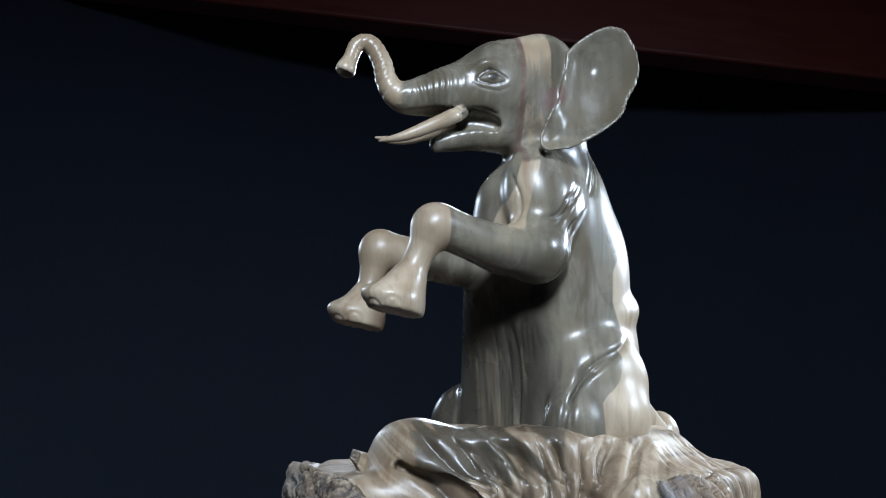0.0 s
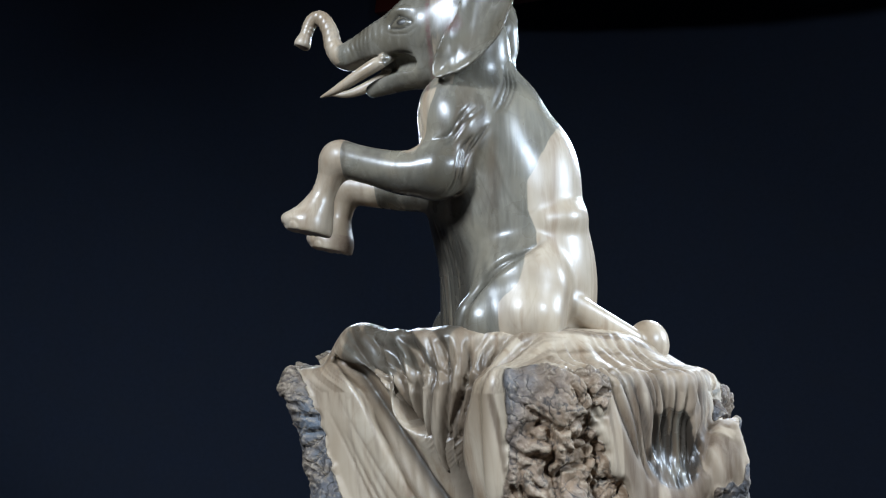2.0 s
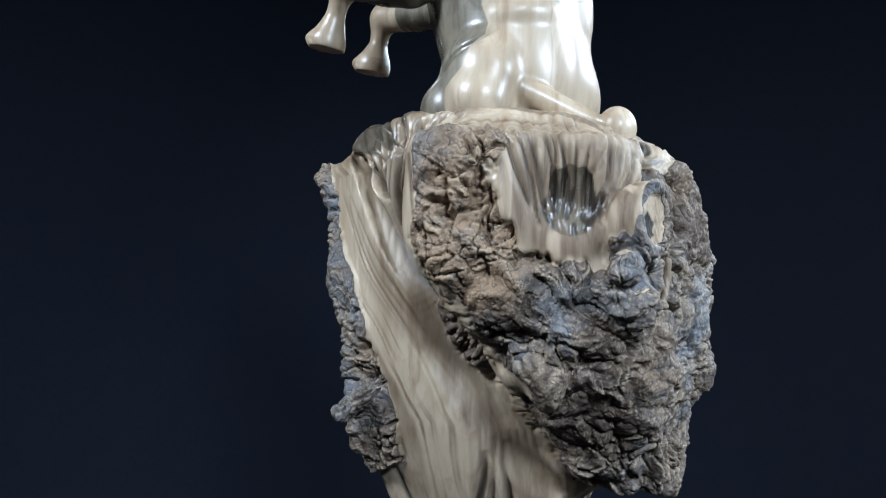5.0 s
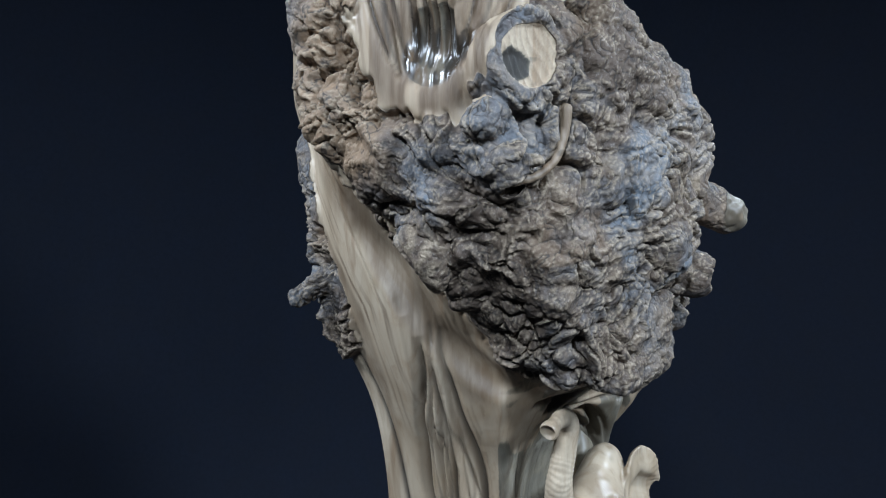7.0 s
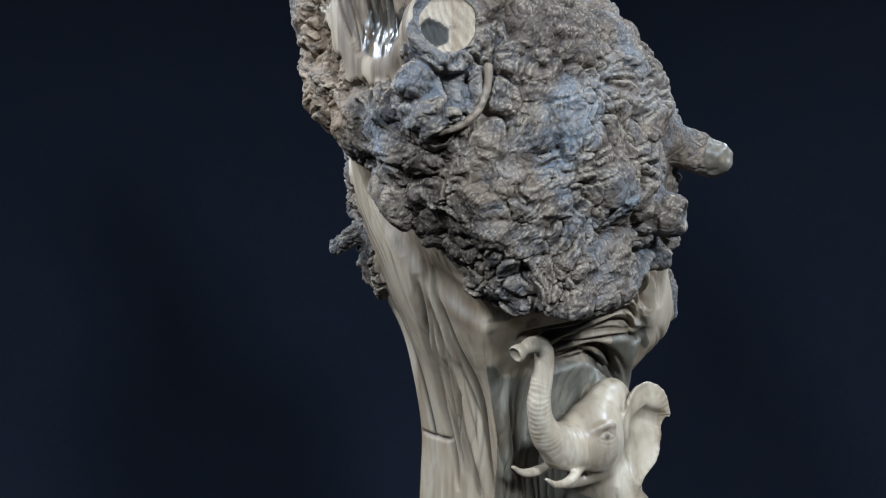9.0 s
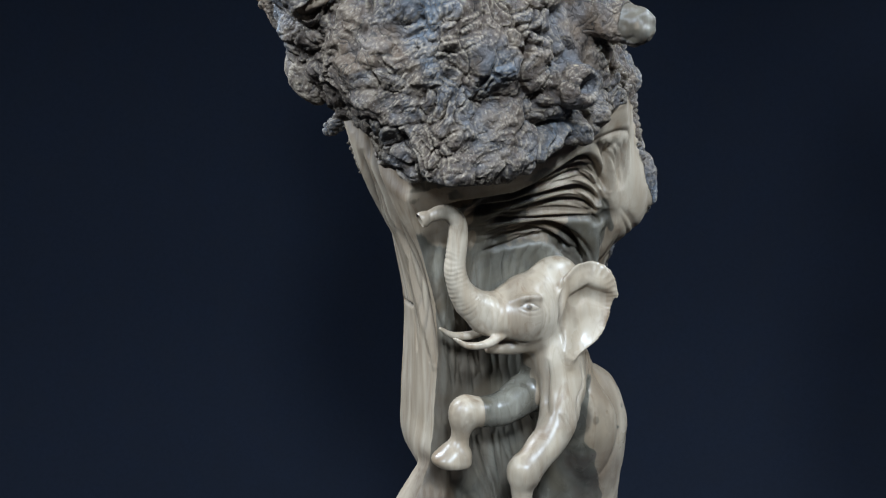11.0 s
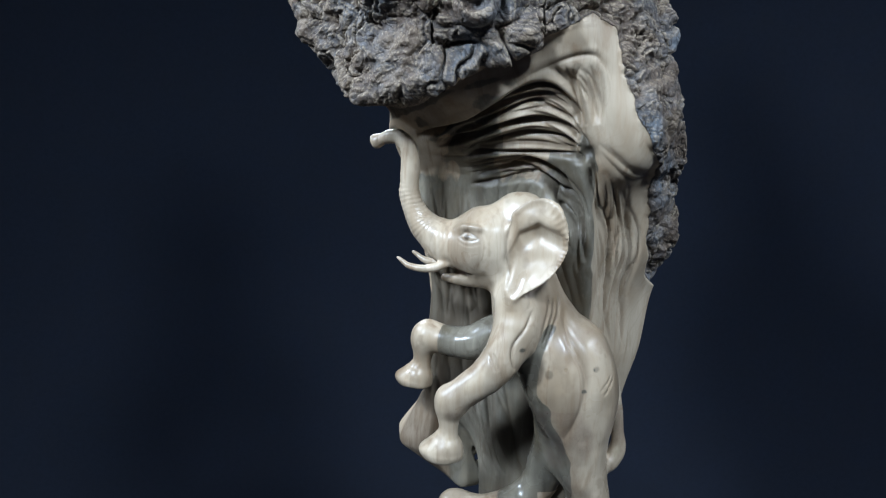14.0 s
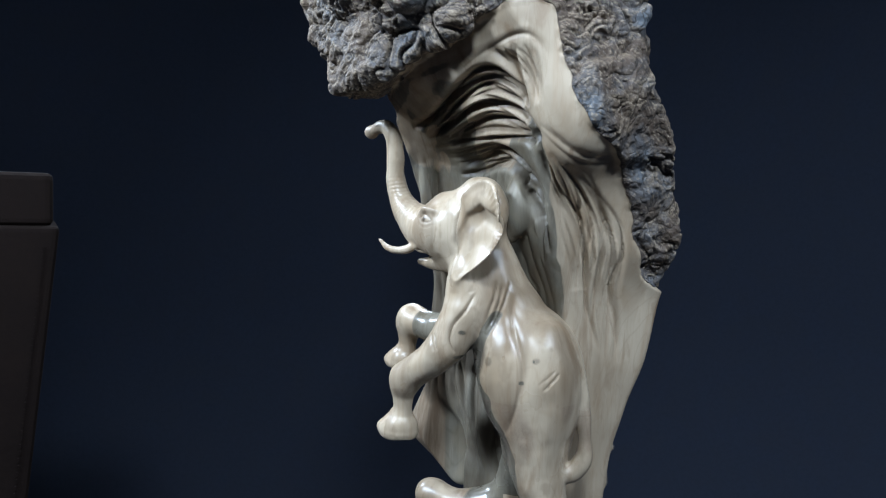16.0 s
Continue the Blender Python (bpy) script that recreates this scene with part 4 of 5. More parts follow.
def log_carving():
    c = Clay((-0.28, -0.15, -0.13), (0.235, 0.32, 1.0), 0.0016)
    c.loft(HEIGHTS, [WING, CHANNEL, RIDGE, NICHE, JOINT, SLAB, BACK, REAR], 0.008, 0.01)
    boss = [[(x * f, (y - 0.08) * f + 0.08) for f in BOSS_SIZE] for x, y in BOSS]
    c.loft(BOSS_HEIGHTS, boss, 0.012, 0.004,
           [lambda x, y, z: (0.814 - 1.1 * (y + 0.09) - z) / 1.49 + 0 * x, lambda x, y, z: (0.640 - z) + 0 * x * y, lambda x, y, z: (0.640 + 0.53 * (0.085 - x) - z) / 1.13 + 0 * y,
            lambda x, y, z: (0.819 * x - 0.574 * y - 0.100 - 0.60 * (z - 0.74)) / 1.17,
            lambda x, y, z: 0.45 * x + 0.60 * y + 0.62 * z - 0.711,
            lambda x, y, z: (z - 0.950 + 1.3 * (0.22 * x + 0.975 * y - 0.150)) / 1.64])
    # stage under the upper animal
    c.loft([0.87, 0.90, 0.930, 0.955, 0.976], [[(x * 0.92, y * 0.92)] + [(x + f * a, y + f * b) for f in (0.7, 0.85, 0.45, 0.0)] for (x, y), (a, b) in zip(STAGE, FLARE)], 0.008, 0.020)
    c.egg((-0.092, -0.070, 0.952), (0.032, 0.026, 0.027), (0, 0, -30), 0.016)
    # the deep line between the smooth band of the wing and the drapery, and the lip under the bark
    c.tube([(-0.094, -0.092, 0.950, 0.006), (-0.056, -0.100, 0.930, 0.010), (-0.034, -0.098, 0.898, 0.011), (-0.008, -0.093, 0.857, 0.011), (0.018, -0.087, 0.826, 0.010), (0.046, -0.076, 0.786, 0.009), (0.062, -0.050, 0.735, 0.006), (0.070, -0.030, 0.700, 0.002)], 0.006, 8, True)
    c.tube([(0.048, -0.112, 0.930, 0.006), (0.048, -0.107, 0.860, 0.010), (0.057, -0.089, 0.800, 0.015), (0.076, -0.057, 0.740, 0.015), (0.080, -0.026, 0.700, 0.009)], 0.006, 8, True)
    c.tube([(0.030, -0.068, 0.752, 0.010), (0.056, -0.035, 0.716, 0.016), (0.065, -0.003, 0.674, 0.017), (0.073, 0.035, 0.642, 0.015), (0.081, 0.064, 0.625, 0.010)], 0.008, 8, True)
    c.tube([(0.028, -0.086, 0.815, 0.010), (0.044, -0.070, 0.775, 0.020), (0.057, -0.045, 0.735, 0.022), (0.066, -0.015, 0.695, 0.016)], 0.010, 6, True)
    c.egg((-0.070, 0.168, 0.522), (0.017, 0.017, 0.038), (0, -12, 0), 0.008)
    # slab's swelling, knots and broken branches
    c.egg((-0.122, 0.196, 0.640), (0.044, 0.038, 0.080), (0, 0, 0), 0.05)
    c.egg((-0.124, 0.232, 0.614), (0.030, 0.026, 0.042), (0, 0, 0), 0.030)
    c.tube([(-0.135, 0.205, 0.580, 0.010), (-0.158, 0.214, 0.577, 0.005)], 0.012, 3)
    c.tube([(-0.046, -0.062, 0.722, 0.014), (-0.044, -0.090, 0.709, 0.012), (-0.042, -0.115, 0.694, 0.009)], 0.008, 3)
    c.tube([(0.025, 0.205, 0.800, 0.026), (0.022, 0.250, 0.786, 0.0180), (0.020, 0.276, 0.776, 0.0165)], 0.008, 3)
    c.egg((0.045, 0.318, 0.79), (0.05, 0.030, 0.05), (0, 0, -25), 0.003, True)
    c.tube([(0.150, 0.022, 0.866, 0.036), (0.194, 0.044, 0.873, 0.0310)], 0.006, 2)
    c.egg((0.370, 0.138, 0.879), (0.200, 0.30, 0.30), (0, 0, 28), 0.003, True)
    # the lower knob, with a furrow across it and a collar of bark
    c.tube([(0.146, 0.020, 0.824, 0.032), (0.168, 0.025, 0.818, 0.0270), (0.175, 0.025, 0.815, 0.0225)], 0.006, 3)
    c.egg((0.193, 0.016, 0.832), (0.012, 0.016, 0.014), (30, 0, 0), 0.004)
    c.egg((0.193, 0.032, 0.806), (0.009, 0.015, 0.013), (-25, 0, 0), 0.004)
    c.tube([(0.201, 0.004, 0.820, 0.004), (0.199, 0.022, 0.816, 0.006), (0.195, 0.042, 0.826, 0.004)], 0.004, 3, True)
    c.tube([(0.162, 0.052, 0.838, 0.003), (0.178, 0.058, 0.828, 0.008), (0.180, 0.056, 0.806, 0.007), (0.176, 0.040, 0.784, 0.006), (0.168, 0.016, 0.780, 0.003)], 0.004, 4, True)
    c.tube([(0.180, 0.074, 0.842, 0.0040), (0.180, 0.073, 0.826, 0.0034), (0.184, 0.066, 0.808, 0.0032), (0.190, 0.052, 0.796, 0.0032), (0.193, 0.036, 0.791, 0.003)], 0.002, 3)
    c.tube([(0.040, 0.205, 0.732, 0.024), (0.050, 0.230, 0.724, 0.020)], 0.006, 2)
    c.egg((0.055, 0.246, 0.722), (0.0125, 0.016, 0.010), (0, 0, -20), 0.004, True)
    c.tube([(0.094, -0.008, 0.746, 0.020), (0.117, -0.012, 0.746, 0.0140)], 0.004, 2)
    # carved hollow in the shoulder of the bark
    c.egg((0.190, -0.034, 0.884), (0.032, 0.030, 0.034), (0, 0, -35), 0.020, True)
    c.egg((0.176, 0.056, 0.936), (0.012, 0.008, 0.008), (0, 0, 0), 0.006, True)
    # stone wedge at the foot of the niche
    c.loft([0.180, 0.225, 0.243, 0.268, 0.320], [[(-0.040, 0.050), (0.012, 0.018), (0.034, 0.002), (0.026, 0.012), (-0.01, 0.036)], [(-0.030, 0.070), (0.028, 0.046), (0.046, 0.036), (0.038, 0.040), (0.016, 0.052)], [(-0.020, 0.075), (0.016, 0.070), (0.026, 0.068), (0.022, 0.066), (0.012, 0.064)], [(-0.050, 0.070), (-0.030, 0.07), (-0.030, 0.07), (-0.030, 0.07), (-0.03, 0.06)]], 0.003, 0.006)
    v, q = c.skin(1)
    n = normals_of(v, q)
    x, y, z = v.T
    # where the bark is
    s4 = 0.604 * x + 0.796 * y
    rag = turbulence(v, 26, 3, 4)
    boss_in = np.maximum.reduce([(0.814 - 1.1 * (y + 0.09) - z) / 1.49, 0.640 - z, (0.640 + 0.53 * (0.085 - x) - z) / 1.13])
    shell = step(0.004, -0.006, boss_in) * step(0.953, 0.930, z + 0.010 * rag)
    left = np.interp(z, [0.76, 0.80, 0.85, 0.94], [-0.020, -0.030, -0.046, -0.042])
    shell = shell * np.where(y < 0.02, step(-0.004, 0.008, s4 - left + 0.004 * rag), 1) * (n[:, 2] < 0.8)
    shell = shell * np.where((x < -0.06) & (y < 0.12), 0, 1)
    out_w = -0.72 * n[:, 0] - 0.45 * n[:, 1]
    west = step(0.45, 0.65, out_w) * ((x < -0.125) | (y > 0.0)) * (y < 0.15) * np.where(y < 0.03, step(0.62, 0.68, z), 1)
    strip = np.interp(z, [0.58, 0.62, 0.65, 0.70, 0.76, 0.83, 0.94], [-0.300, -0.110, -0.064, -0.066, -0.094, -0.122, -0.165])
    west = np.maximum(west, step(0.004, -0.004, s4 - strip + 0.006 * rag) * (z < 0.95))
    edge = np.interp(z, [0.425, 0.440, 0.453, 0.517, 0.57, 0.60, 0.632, 0.668, 0.70, 0.72], [-0.26, -0.215, -0.200, -0.182, -0.160, -0.127, -0.109, -0.101, -0.092, -0.085])
    arch = np.interp(x, [-0.095, -0.063, -0.036, -0.018, 0.007, 0.030, 0.055], [0.706, 0.720, 0.715, 0.706, 0.689, 0.671, 0.655])
    rim = step(0.005, -0.005, x - edge + 0.005 * rag) * (y > 0.08)
    rim = np.maximum(rim, step(-0.003, 0.004, z - arch + 0.003 * rag) * (y > 0.10) * (x < 0.06))
    spur = polyline_distance(v, np.array([(-0.045, -0.070, 0.716), (-0.042, -0.120, 0.692)]))[0]
    high = step(0.028, 0.020, spur + 0.004 * rag)
    bark = np.clip(np.maximum.reduce([shell, west, rim, high]), 0, 1)
    face = 0.574 * (x - 0.165) + 0.819 * (y + 0.016)
    stub_out, stub_side = 0.883 * (x - 0.194) + 0.469 * (y - 0.044), -0.469 * (x - 0.194) + 0.883 * (y - 0.044)
    stub_r = np.hypot(stub_side, z - 0.873)
    window = step(1.08, 0.88, np.sqrt(((face + 0.001) / 0.060) ** 2 + ((z - 0.898) / 0.056) ** 2) + 0.26 * rag + 0.20 * ripple(v * (1, 1, 0.12), 150, 85) * step(0.90, 0.86, z)) * (x > 0.09)
    fringe = step(0.0, 0.012, z - 0.912 - 0.020 * ripple(v * (1, 1, 0.2), 70, 7)) * (x > 0.10) * (y > -0.062) * (y < 0.085)
    bark = bark * (1 - window) * (1 - fringe)
    cut_end = step(0.023, 0.015, np.linalg.norm(v - (0.020, 0.276, 0.778), axis=1) + 0.004 * rag)
    bark = bark * (1 - cut_end)
    twig = polyline_distance(v, np.array([(0.180, 0.074, 0.842), (0.180, 0.073, 0.826), (0.184, 0.066, 0.808), (0.190, 0.052, 0.796), (0.193, 0.036, 0.791)]))[0]
    bark = bark * (1 - step(0.007, 0.0045, twig))
    stub_end = step(0.0240, 0.0220, stub_r + 0.0030 * rag) * (np.abs(stub_out) < 0.010)
    bark = bark * (1 - stub_end)
    # relief of the bark
    warp = v + 0.014 * np.stack([ripple(v, 22, 31), ripple(v, 22, 32), ripple(v, 22, 33)], -1) + 0.006 * np.stack([ripple(v, 60, 34), ripple(v, 60, 35), ripple(v, 60, 36)], -1)
    big, mid, tiny = np.abs(ripple(warp, 24, 51)), np.abs(ripple(warp * (1, 1, 1.4), 46, 52)), np.abs(ripple(warp + 0.4, 100, 53))

    def terraces(f, count):
        g = f * count
        return (np.floor(g) + step(0.55, 1.0, g - np.floor(g))) / count

    plates = terraces(turbulence(warp, 17, 2, 91), 4)
    scales = terraces(turbulence(warp * (1, 1, 1.25) + 0.7, 40, 2, 95), 4)
    crag = 0.0100 * turbulence(v, 13, 2, 1) + 0.0075 * (plates + 0.12) + 0.0050 * (scales + 0.12) + 0.0045 * (np.sqrt(np.minimum(big, 0.5)) - 0.45) + 0.0060 * (np.sqrt(np.minimum(mid, 0.5)) - 0.42) + 0.0016 * (np.sqrt(np.minimum(tiny, 0.5)) - 0.42)
    # knobs of many sizes with curled rims, parted by clefts
    on = np.flatnonzero(bark > 0.02)
    vb, wb = v[on], warp[on] + 0.007 * np.stack([ripple(v[on], 38, 141), ripple(v[on], 38, 142), ripple(v[on], 38, 143)], -1)
    lively = 0.30 + 0.70 * step(-0.35, 0.35, ripple(vb, 9, 131))
    n1, m1 = cells(wb, 25, 101)
    n2, m2 = cells(wb * (1, 1, 1.2) + 0.31, 54, 111)
    knobs = 0.0135 * (0.50 - n1) * lively - 0.0105 * np.exp(-(((m1 - n1) / 0.085) ** 2)) * step(-0.2, 0.4, ripple(vb, 16, 132))
    knobs += (0.0068 * (0.50 - n2) + 0.0040 * terraces(n2 * 1.3 + 0.40 * ripple(wb, 60, 133), 3)) * (0.4 + 0.6 * lively) - 0.0062 * np.exp(-(((m2 - n2) / 0.10) ** 2)) * step(-0.25, 0.35, ripple(vb, 30, 134))
    crag[on] += knobs
    spurs = np.minimum(polyline_distance(v, np.array([(0.025, 0.225, 0.795), (0.020, 0.280, 0.776)]))[0], polyline_distance(v, np.array([(0.046, 0.222, 0.728), (0.052, 0.240, 0.722)]))[0])
    spurs = np.minimum(np.minimum(spurs, spur), polyline_distance(v, np.array([(0.174, 0.034, 0.870), (0.207, 0.051, 0.873)]))[0])
    calm = np.where(spur < 0.03, 0.6, np.where(x > 0.14, 0.50, 0.30 + 0.70 * step(0.024, 0.036, spurs)))
    calm = np.where(x > 0.14, np.maximum(calm, step(0.03, 0.04, spurs)), calm)
    push = bark * calm * (1 - 0.40 * step(-0.12, -0.15, x) * (y > 0.08)) * (0.85 * crag + 0.0010) - 0.003 * bark * step(-0.12, -0.15, x) * (y > 0.08)
    sawn = stub_end * (bark < 0.5)
    push -= sawn * (0.0016 * np.abs(np.sin((0.80 * stub_side + 0.60 * z + 0.006 * ripple(v, 40, 92)) * 560)) + 0.0016 * step(0.011, 0.006, np.hypot((stub_side + 0.011) * 0.8, z - 0.866)))
    push -= 0.0060 * bark * np.exp(-(((z - 0.836) / 0.006) ** 2)) * step(0.055, 0.040, np.abs(face)) * (x > 0.10)
    push += cut_end * (0.0022 * ripple(v, 90, 94) + 0.0012 * ripple(v, 200, 95))
    # drapery of the carved wood
    smooth = 1 - bark
    run = np.interp(z, [0.30, 0.40, 0.55, 0.62, 0.69, 0.76, 0.83, 0.93, 0.97], [0.060, 0.055, 0.048, 0.042, 0.028, -0.018, -0.066, -0.082, -0.078])
    across = s4 - run + 0.0035 * ripple(v * (1, 1, 0.5), 34, 22) + 0.0014 * ripple(v * (1, 1, 0.4), 90, 23)
    deep = 0.55 + 0.45 * ripple(v * (1, 1, 0.3), 26, 24)
    front = smooth * step(0.12, 0.09, y) * step(0.28, 0.40, z) * (n[:, 0] - n[:, 1] > -0.2)
    push -= front * step(-0.030, -0.012, across) * 0.0010 * (1 - np.abs(np.sin(across * 420))) * deep
    tint, ink = np.zeros(len(v)), np.zeros(len(v))
    drape_outer = [(-0.100, -0.040, 0.974), (-0.073, -0.093, 0.958), (-0.042, -0.104, 0.931), (-0.021, -0.106, 0.911), (-0.013, -0.101, 0.886), (0.000, -0.099, 0.860), (0.020, -0.092, 0.832), (0.044, -0.082, 0.800), (0.062, -0.045, 0.735), (0.058, -0.012, 0.680)]
    drape_second = [(-0.062, -0.050, 0.976), (-0.020, -0.094, 0.966), (-0.008, -0.104, 0.933), (-0.009, -0.103, 0.902), (-0.003, -0.100, 0.870), (0.010, -0.093, 0.843), (0.032, -0.085, 0.813), (0.052, -0.078, 0.785), (0.066, -0.040, 0.730), (0.062, -0.008, 0.680)]
    drape_third = [(-0.010, -0.078, 0.976), (0.024, -0.096, 0.956), (0.028, -0.098, 0.936), (0.021, -0.100, 0.908), (0.015, -0.098, 0.877), (0.022, -0.094, 0.850), (0.044, -0.092, 0.815), (0.060, -0.076, 0.780), (0.072, -0.034, 0.720), (0.064, -0.004, 0.675)]
    drape_inner = [(0.075, -0.045, 0.976), (0.056, -0.070, 0.962), (0.044, -0.088, 0.945), (0.037, -0.097, 0.923), (0.030, -0.097, 0.893), (0.026, -0.096, 0.865), (0.034, -0.089, 0.835), (0.056, -0.088, 0.810), (0.074, -0.060, 0.755), (0.076, -0.020, 0.695)]
    drape_lines = [drape_outer, drape_second, drape_third, drape_inner]
    # the folds' shade is painted along them in brown and black
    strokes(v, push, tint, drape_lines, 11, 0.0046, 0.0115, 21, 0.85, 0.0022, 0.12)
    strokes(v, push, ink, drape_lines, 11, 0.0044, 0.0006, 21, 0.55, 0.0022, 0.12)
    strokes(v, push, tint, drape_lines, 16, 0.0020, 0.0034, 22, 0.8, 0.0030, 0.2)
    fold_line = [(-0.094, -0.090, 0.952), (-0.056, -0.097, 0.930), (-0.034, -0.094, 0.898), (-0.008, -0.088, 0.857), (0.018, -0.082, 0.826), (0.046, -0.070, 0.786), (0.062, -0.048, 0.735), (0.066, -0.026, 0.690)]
    # shade at the bottom of the deep line, painted black with a brown margin
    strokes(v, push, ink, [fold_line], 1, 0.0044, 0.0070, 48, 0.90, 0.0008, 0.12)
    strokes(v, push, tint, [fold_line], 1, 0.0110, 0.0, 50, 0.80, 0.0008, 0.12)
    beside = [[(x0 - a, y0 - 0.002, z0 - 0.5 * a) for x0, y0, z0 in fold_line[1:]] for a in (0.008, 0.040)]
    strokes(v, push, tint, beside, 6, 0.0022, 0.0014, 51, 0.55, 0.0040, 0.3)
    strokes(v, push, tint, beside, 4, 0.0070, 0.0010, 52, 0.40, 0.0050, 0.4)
    groove_middle = [(0.056, -0.004, 0.680), (0.039, 0.005, 0.620), (0.027, 0.021, 0.577), (0.010, 0.029, 0.534), (0.007, 0.030, 0.505), (0.009, 0.042, 0.463), (0.011, 0.047, 0.425)]
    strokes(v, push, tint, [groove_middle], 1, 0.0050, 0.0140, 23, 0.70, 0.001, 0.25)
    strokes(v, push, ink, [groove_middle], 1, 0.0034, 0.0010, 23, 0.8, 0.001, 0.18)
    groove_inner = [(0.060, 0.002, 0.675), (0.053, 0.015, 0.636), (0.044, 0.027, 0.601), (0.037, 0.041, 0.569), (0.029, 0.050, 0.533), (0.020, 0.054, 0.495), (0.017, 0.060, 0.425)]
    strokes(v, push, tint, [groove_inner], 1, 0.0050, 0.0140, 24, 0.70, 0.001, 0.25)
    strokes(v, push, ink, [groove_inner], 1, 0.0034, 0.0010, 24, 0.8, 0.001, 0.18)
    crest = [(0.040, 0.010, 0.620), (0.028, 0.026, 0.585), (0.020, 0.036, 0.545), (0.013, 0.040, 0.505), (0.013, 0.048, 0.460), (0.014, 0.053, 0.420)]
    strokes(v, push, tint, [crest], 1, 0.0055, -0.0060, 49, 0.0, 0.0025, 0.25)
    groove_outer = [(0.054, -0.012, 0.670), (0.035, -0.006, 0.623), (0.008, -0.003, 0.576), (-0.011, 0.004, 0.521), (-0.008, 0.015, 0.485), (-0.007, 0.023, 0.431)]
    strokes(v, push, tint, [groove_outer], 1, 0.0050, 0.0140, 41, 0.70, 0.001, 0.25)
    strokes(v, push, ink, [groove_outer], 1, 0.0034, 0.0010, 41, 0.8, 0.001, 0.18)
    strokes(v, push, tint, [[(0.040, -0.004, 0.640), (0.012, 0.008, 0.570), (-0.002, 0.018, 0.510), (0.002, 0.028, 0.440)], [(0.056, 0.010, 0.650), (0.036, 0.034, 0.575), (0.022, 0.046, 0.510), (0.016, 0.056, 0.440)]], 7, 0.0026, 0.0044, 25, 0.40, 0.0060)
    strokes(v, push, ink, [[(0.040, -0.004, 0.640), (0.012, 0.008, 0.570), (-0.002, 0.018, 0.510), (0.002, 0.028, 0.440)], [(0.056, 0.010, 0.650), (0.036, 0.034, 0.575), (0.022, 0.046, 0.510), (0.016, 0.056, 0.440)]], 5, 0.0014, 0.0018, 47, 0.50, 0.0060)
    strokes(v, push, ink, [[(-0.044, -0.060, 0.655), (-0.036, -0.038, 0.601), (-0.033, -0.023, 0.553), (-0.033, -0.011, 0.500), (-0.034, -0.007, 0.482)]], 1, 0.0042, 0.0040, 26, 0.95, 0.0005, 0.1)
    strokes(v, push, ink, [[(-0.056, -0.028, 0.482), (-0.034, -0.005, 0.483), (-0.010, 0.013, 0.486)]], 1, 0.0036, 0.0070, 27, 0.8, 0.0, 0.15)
    apron = [[(-0.100, -0.060, 0.974), (-0.066, -0.105, 0.958), (-0.045, -0.110, 0.943), (-0.024, -0.111, 0.925)], [(-0.062, -0.080, 0.976), (-0.031, -0.106, 0.958), (-0.014, -0.110, 0.942), (-0.003, -0.106, 0.925)],
             [(-0.026, -0.090, 0.976), (-0.003, -0.107, 0.954), (0.008, -0.111, 0.939), (0.010, -0.111, 0.925)], [(0.014, -0.094, 0.974), (0.025, -0.100, 0.956), (0.023, -0.110, 0.942), (0.020, -0.113, 0.925)],
             [(0.052, -0.070, 0.972), (0.046, -0.090, 0.958), (0.038, -0.098, 0.943), (0.034, -0.100, 0.925)], [(0.084, -0.058, 0.968), (0.070, -0.080, 0.956), (0.056, -0.101, 0.943), (0.048, -0.105, 0.925)]]
    strokes(v, push, tint, apron, 8, 0.0060, 0.0065, 42, 0.40, 0.0030, 0.2)
    strokes(v, push, tint, apron, 9, 0.0018, 0.0030, 43, 0.5, 0.0030, 0.2)
    strokes(v, push, tint, [[(0.080, -0.060, 0.966), (0.100, -0.080, 0.950), (0.116, -0.078, 0.943), (0.130, -0.076, 0.930)], [(0.095, -0.020, 0.970), (0.124, -0.041, 0.950), (0.142, -0.030, 0.942), (0.152, -0.034, 0.928)], [(0.100, 0.020, 0.970), (0.134, 0.00, 0.952), (0.160, 0.00, 0.940), (0.170, 0.001, 0.925)]], 9, 0.0038, 0.0032, 44, 0.5, 0.0018, 0.2)
    # drips round the hollow and over the shoulder
    drips = [[(0.100, -0.050, 0.970), (0.135, -0.065, 0.945), (0.141, -0.056, 0.915), (0.148, -0.045, 0.880), (0.150, -0.038, 0.858)],
             [(0.115, -0.010, 0.968), (0.155, -0.032, 0.940), (0.158, -0.026, 0.915), (0.156, -0.026, 0.890), (0.155, -0.026, 0.862)],
             [(0.120, 0.020, 0.968), (0.160, 0.012, 0.940), (0.163, 0.008, 0.915), (0.165, 0.010, 0.885), (0.164, 0.006, 0.858)],
             [(0.110, 0.060, 0.966), (0.165, 0.055, 0.938), (0.172, 0.052, 0.910), (0.172, 0.036, 0.885), (0.170, 0.022, 0.862)]]
    strokes(v, push, tint, drips, 17, 0.0026, 0.0044, 28, 0.85, 0.0014, 0.15)
    strokes(v, push, ink, drips, 11, 0.0016, 0.0016, 29, 0.70, 0.0020, 0.3)
    s12 = -0.727 * x + 0.687 * y
    wob = turbulence(v * (1, 1, 0.4), 24, 3, 15)
    brink = np.interp(z, [0.38, 0.45, 0.50, 0.57, 0.595], [-0.122, -0.119, -0.110, -0.088, -0.074])
    slabby = step(0.004, -0.010, x - brink + 0.010 * wob) * (y > 0.10)
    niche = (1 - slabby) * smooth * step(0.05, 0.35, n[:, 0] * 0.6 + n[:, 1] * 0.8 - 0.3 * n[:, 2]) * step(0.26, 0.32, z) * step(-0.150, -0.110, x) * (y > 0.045)
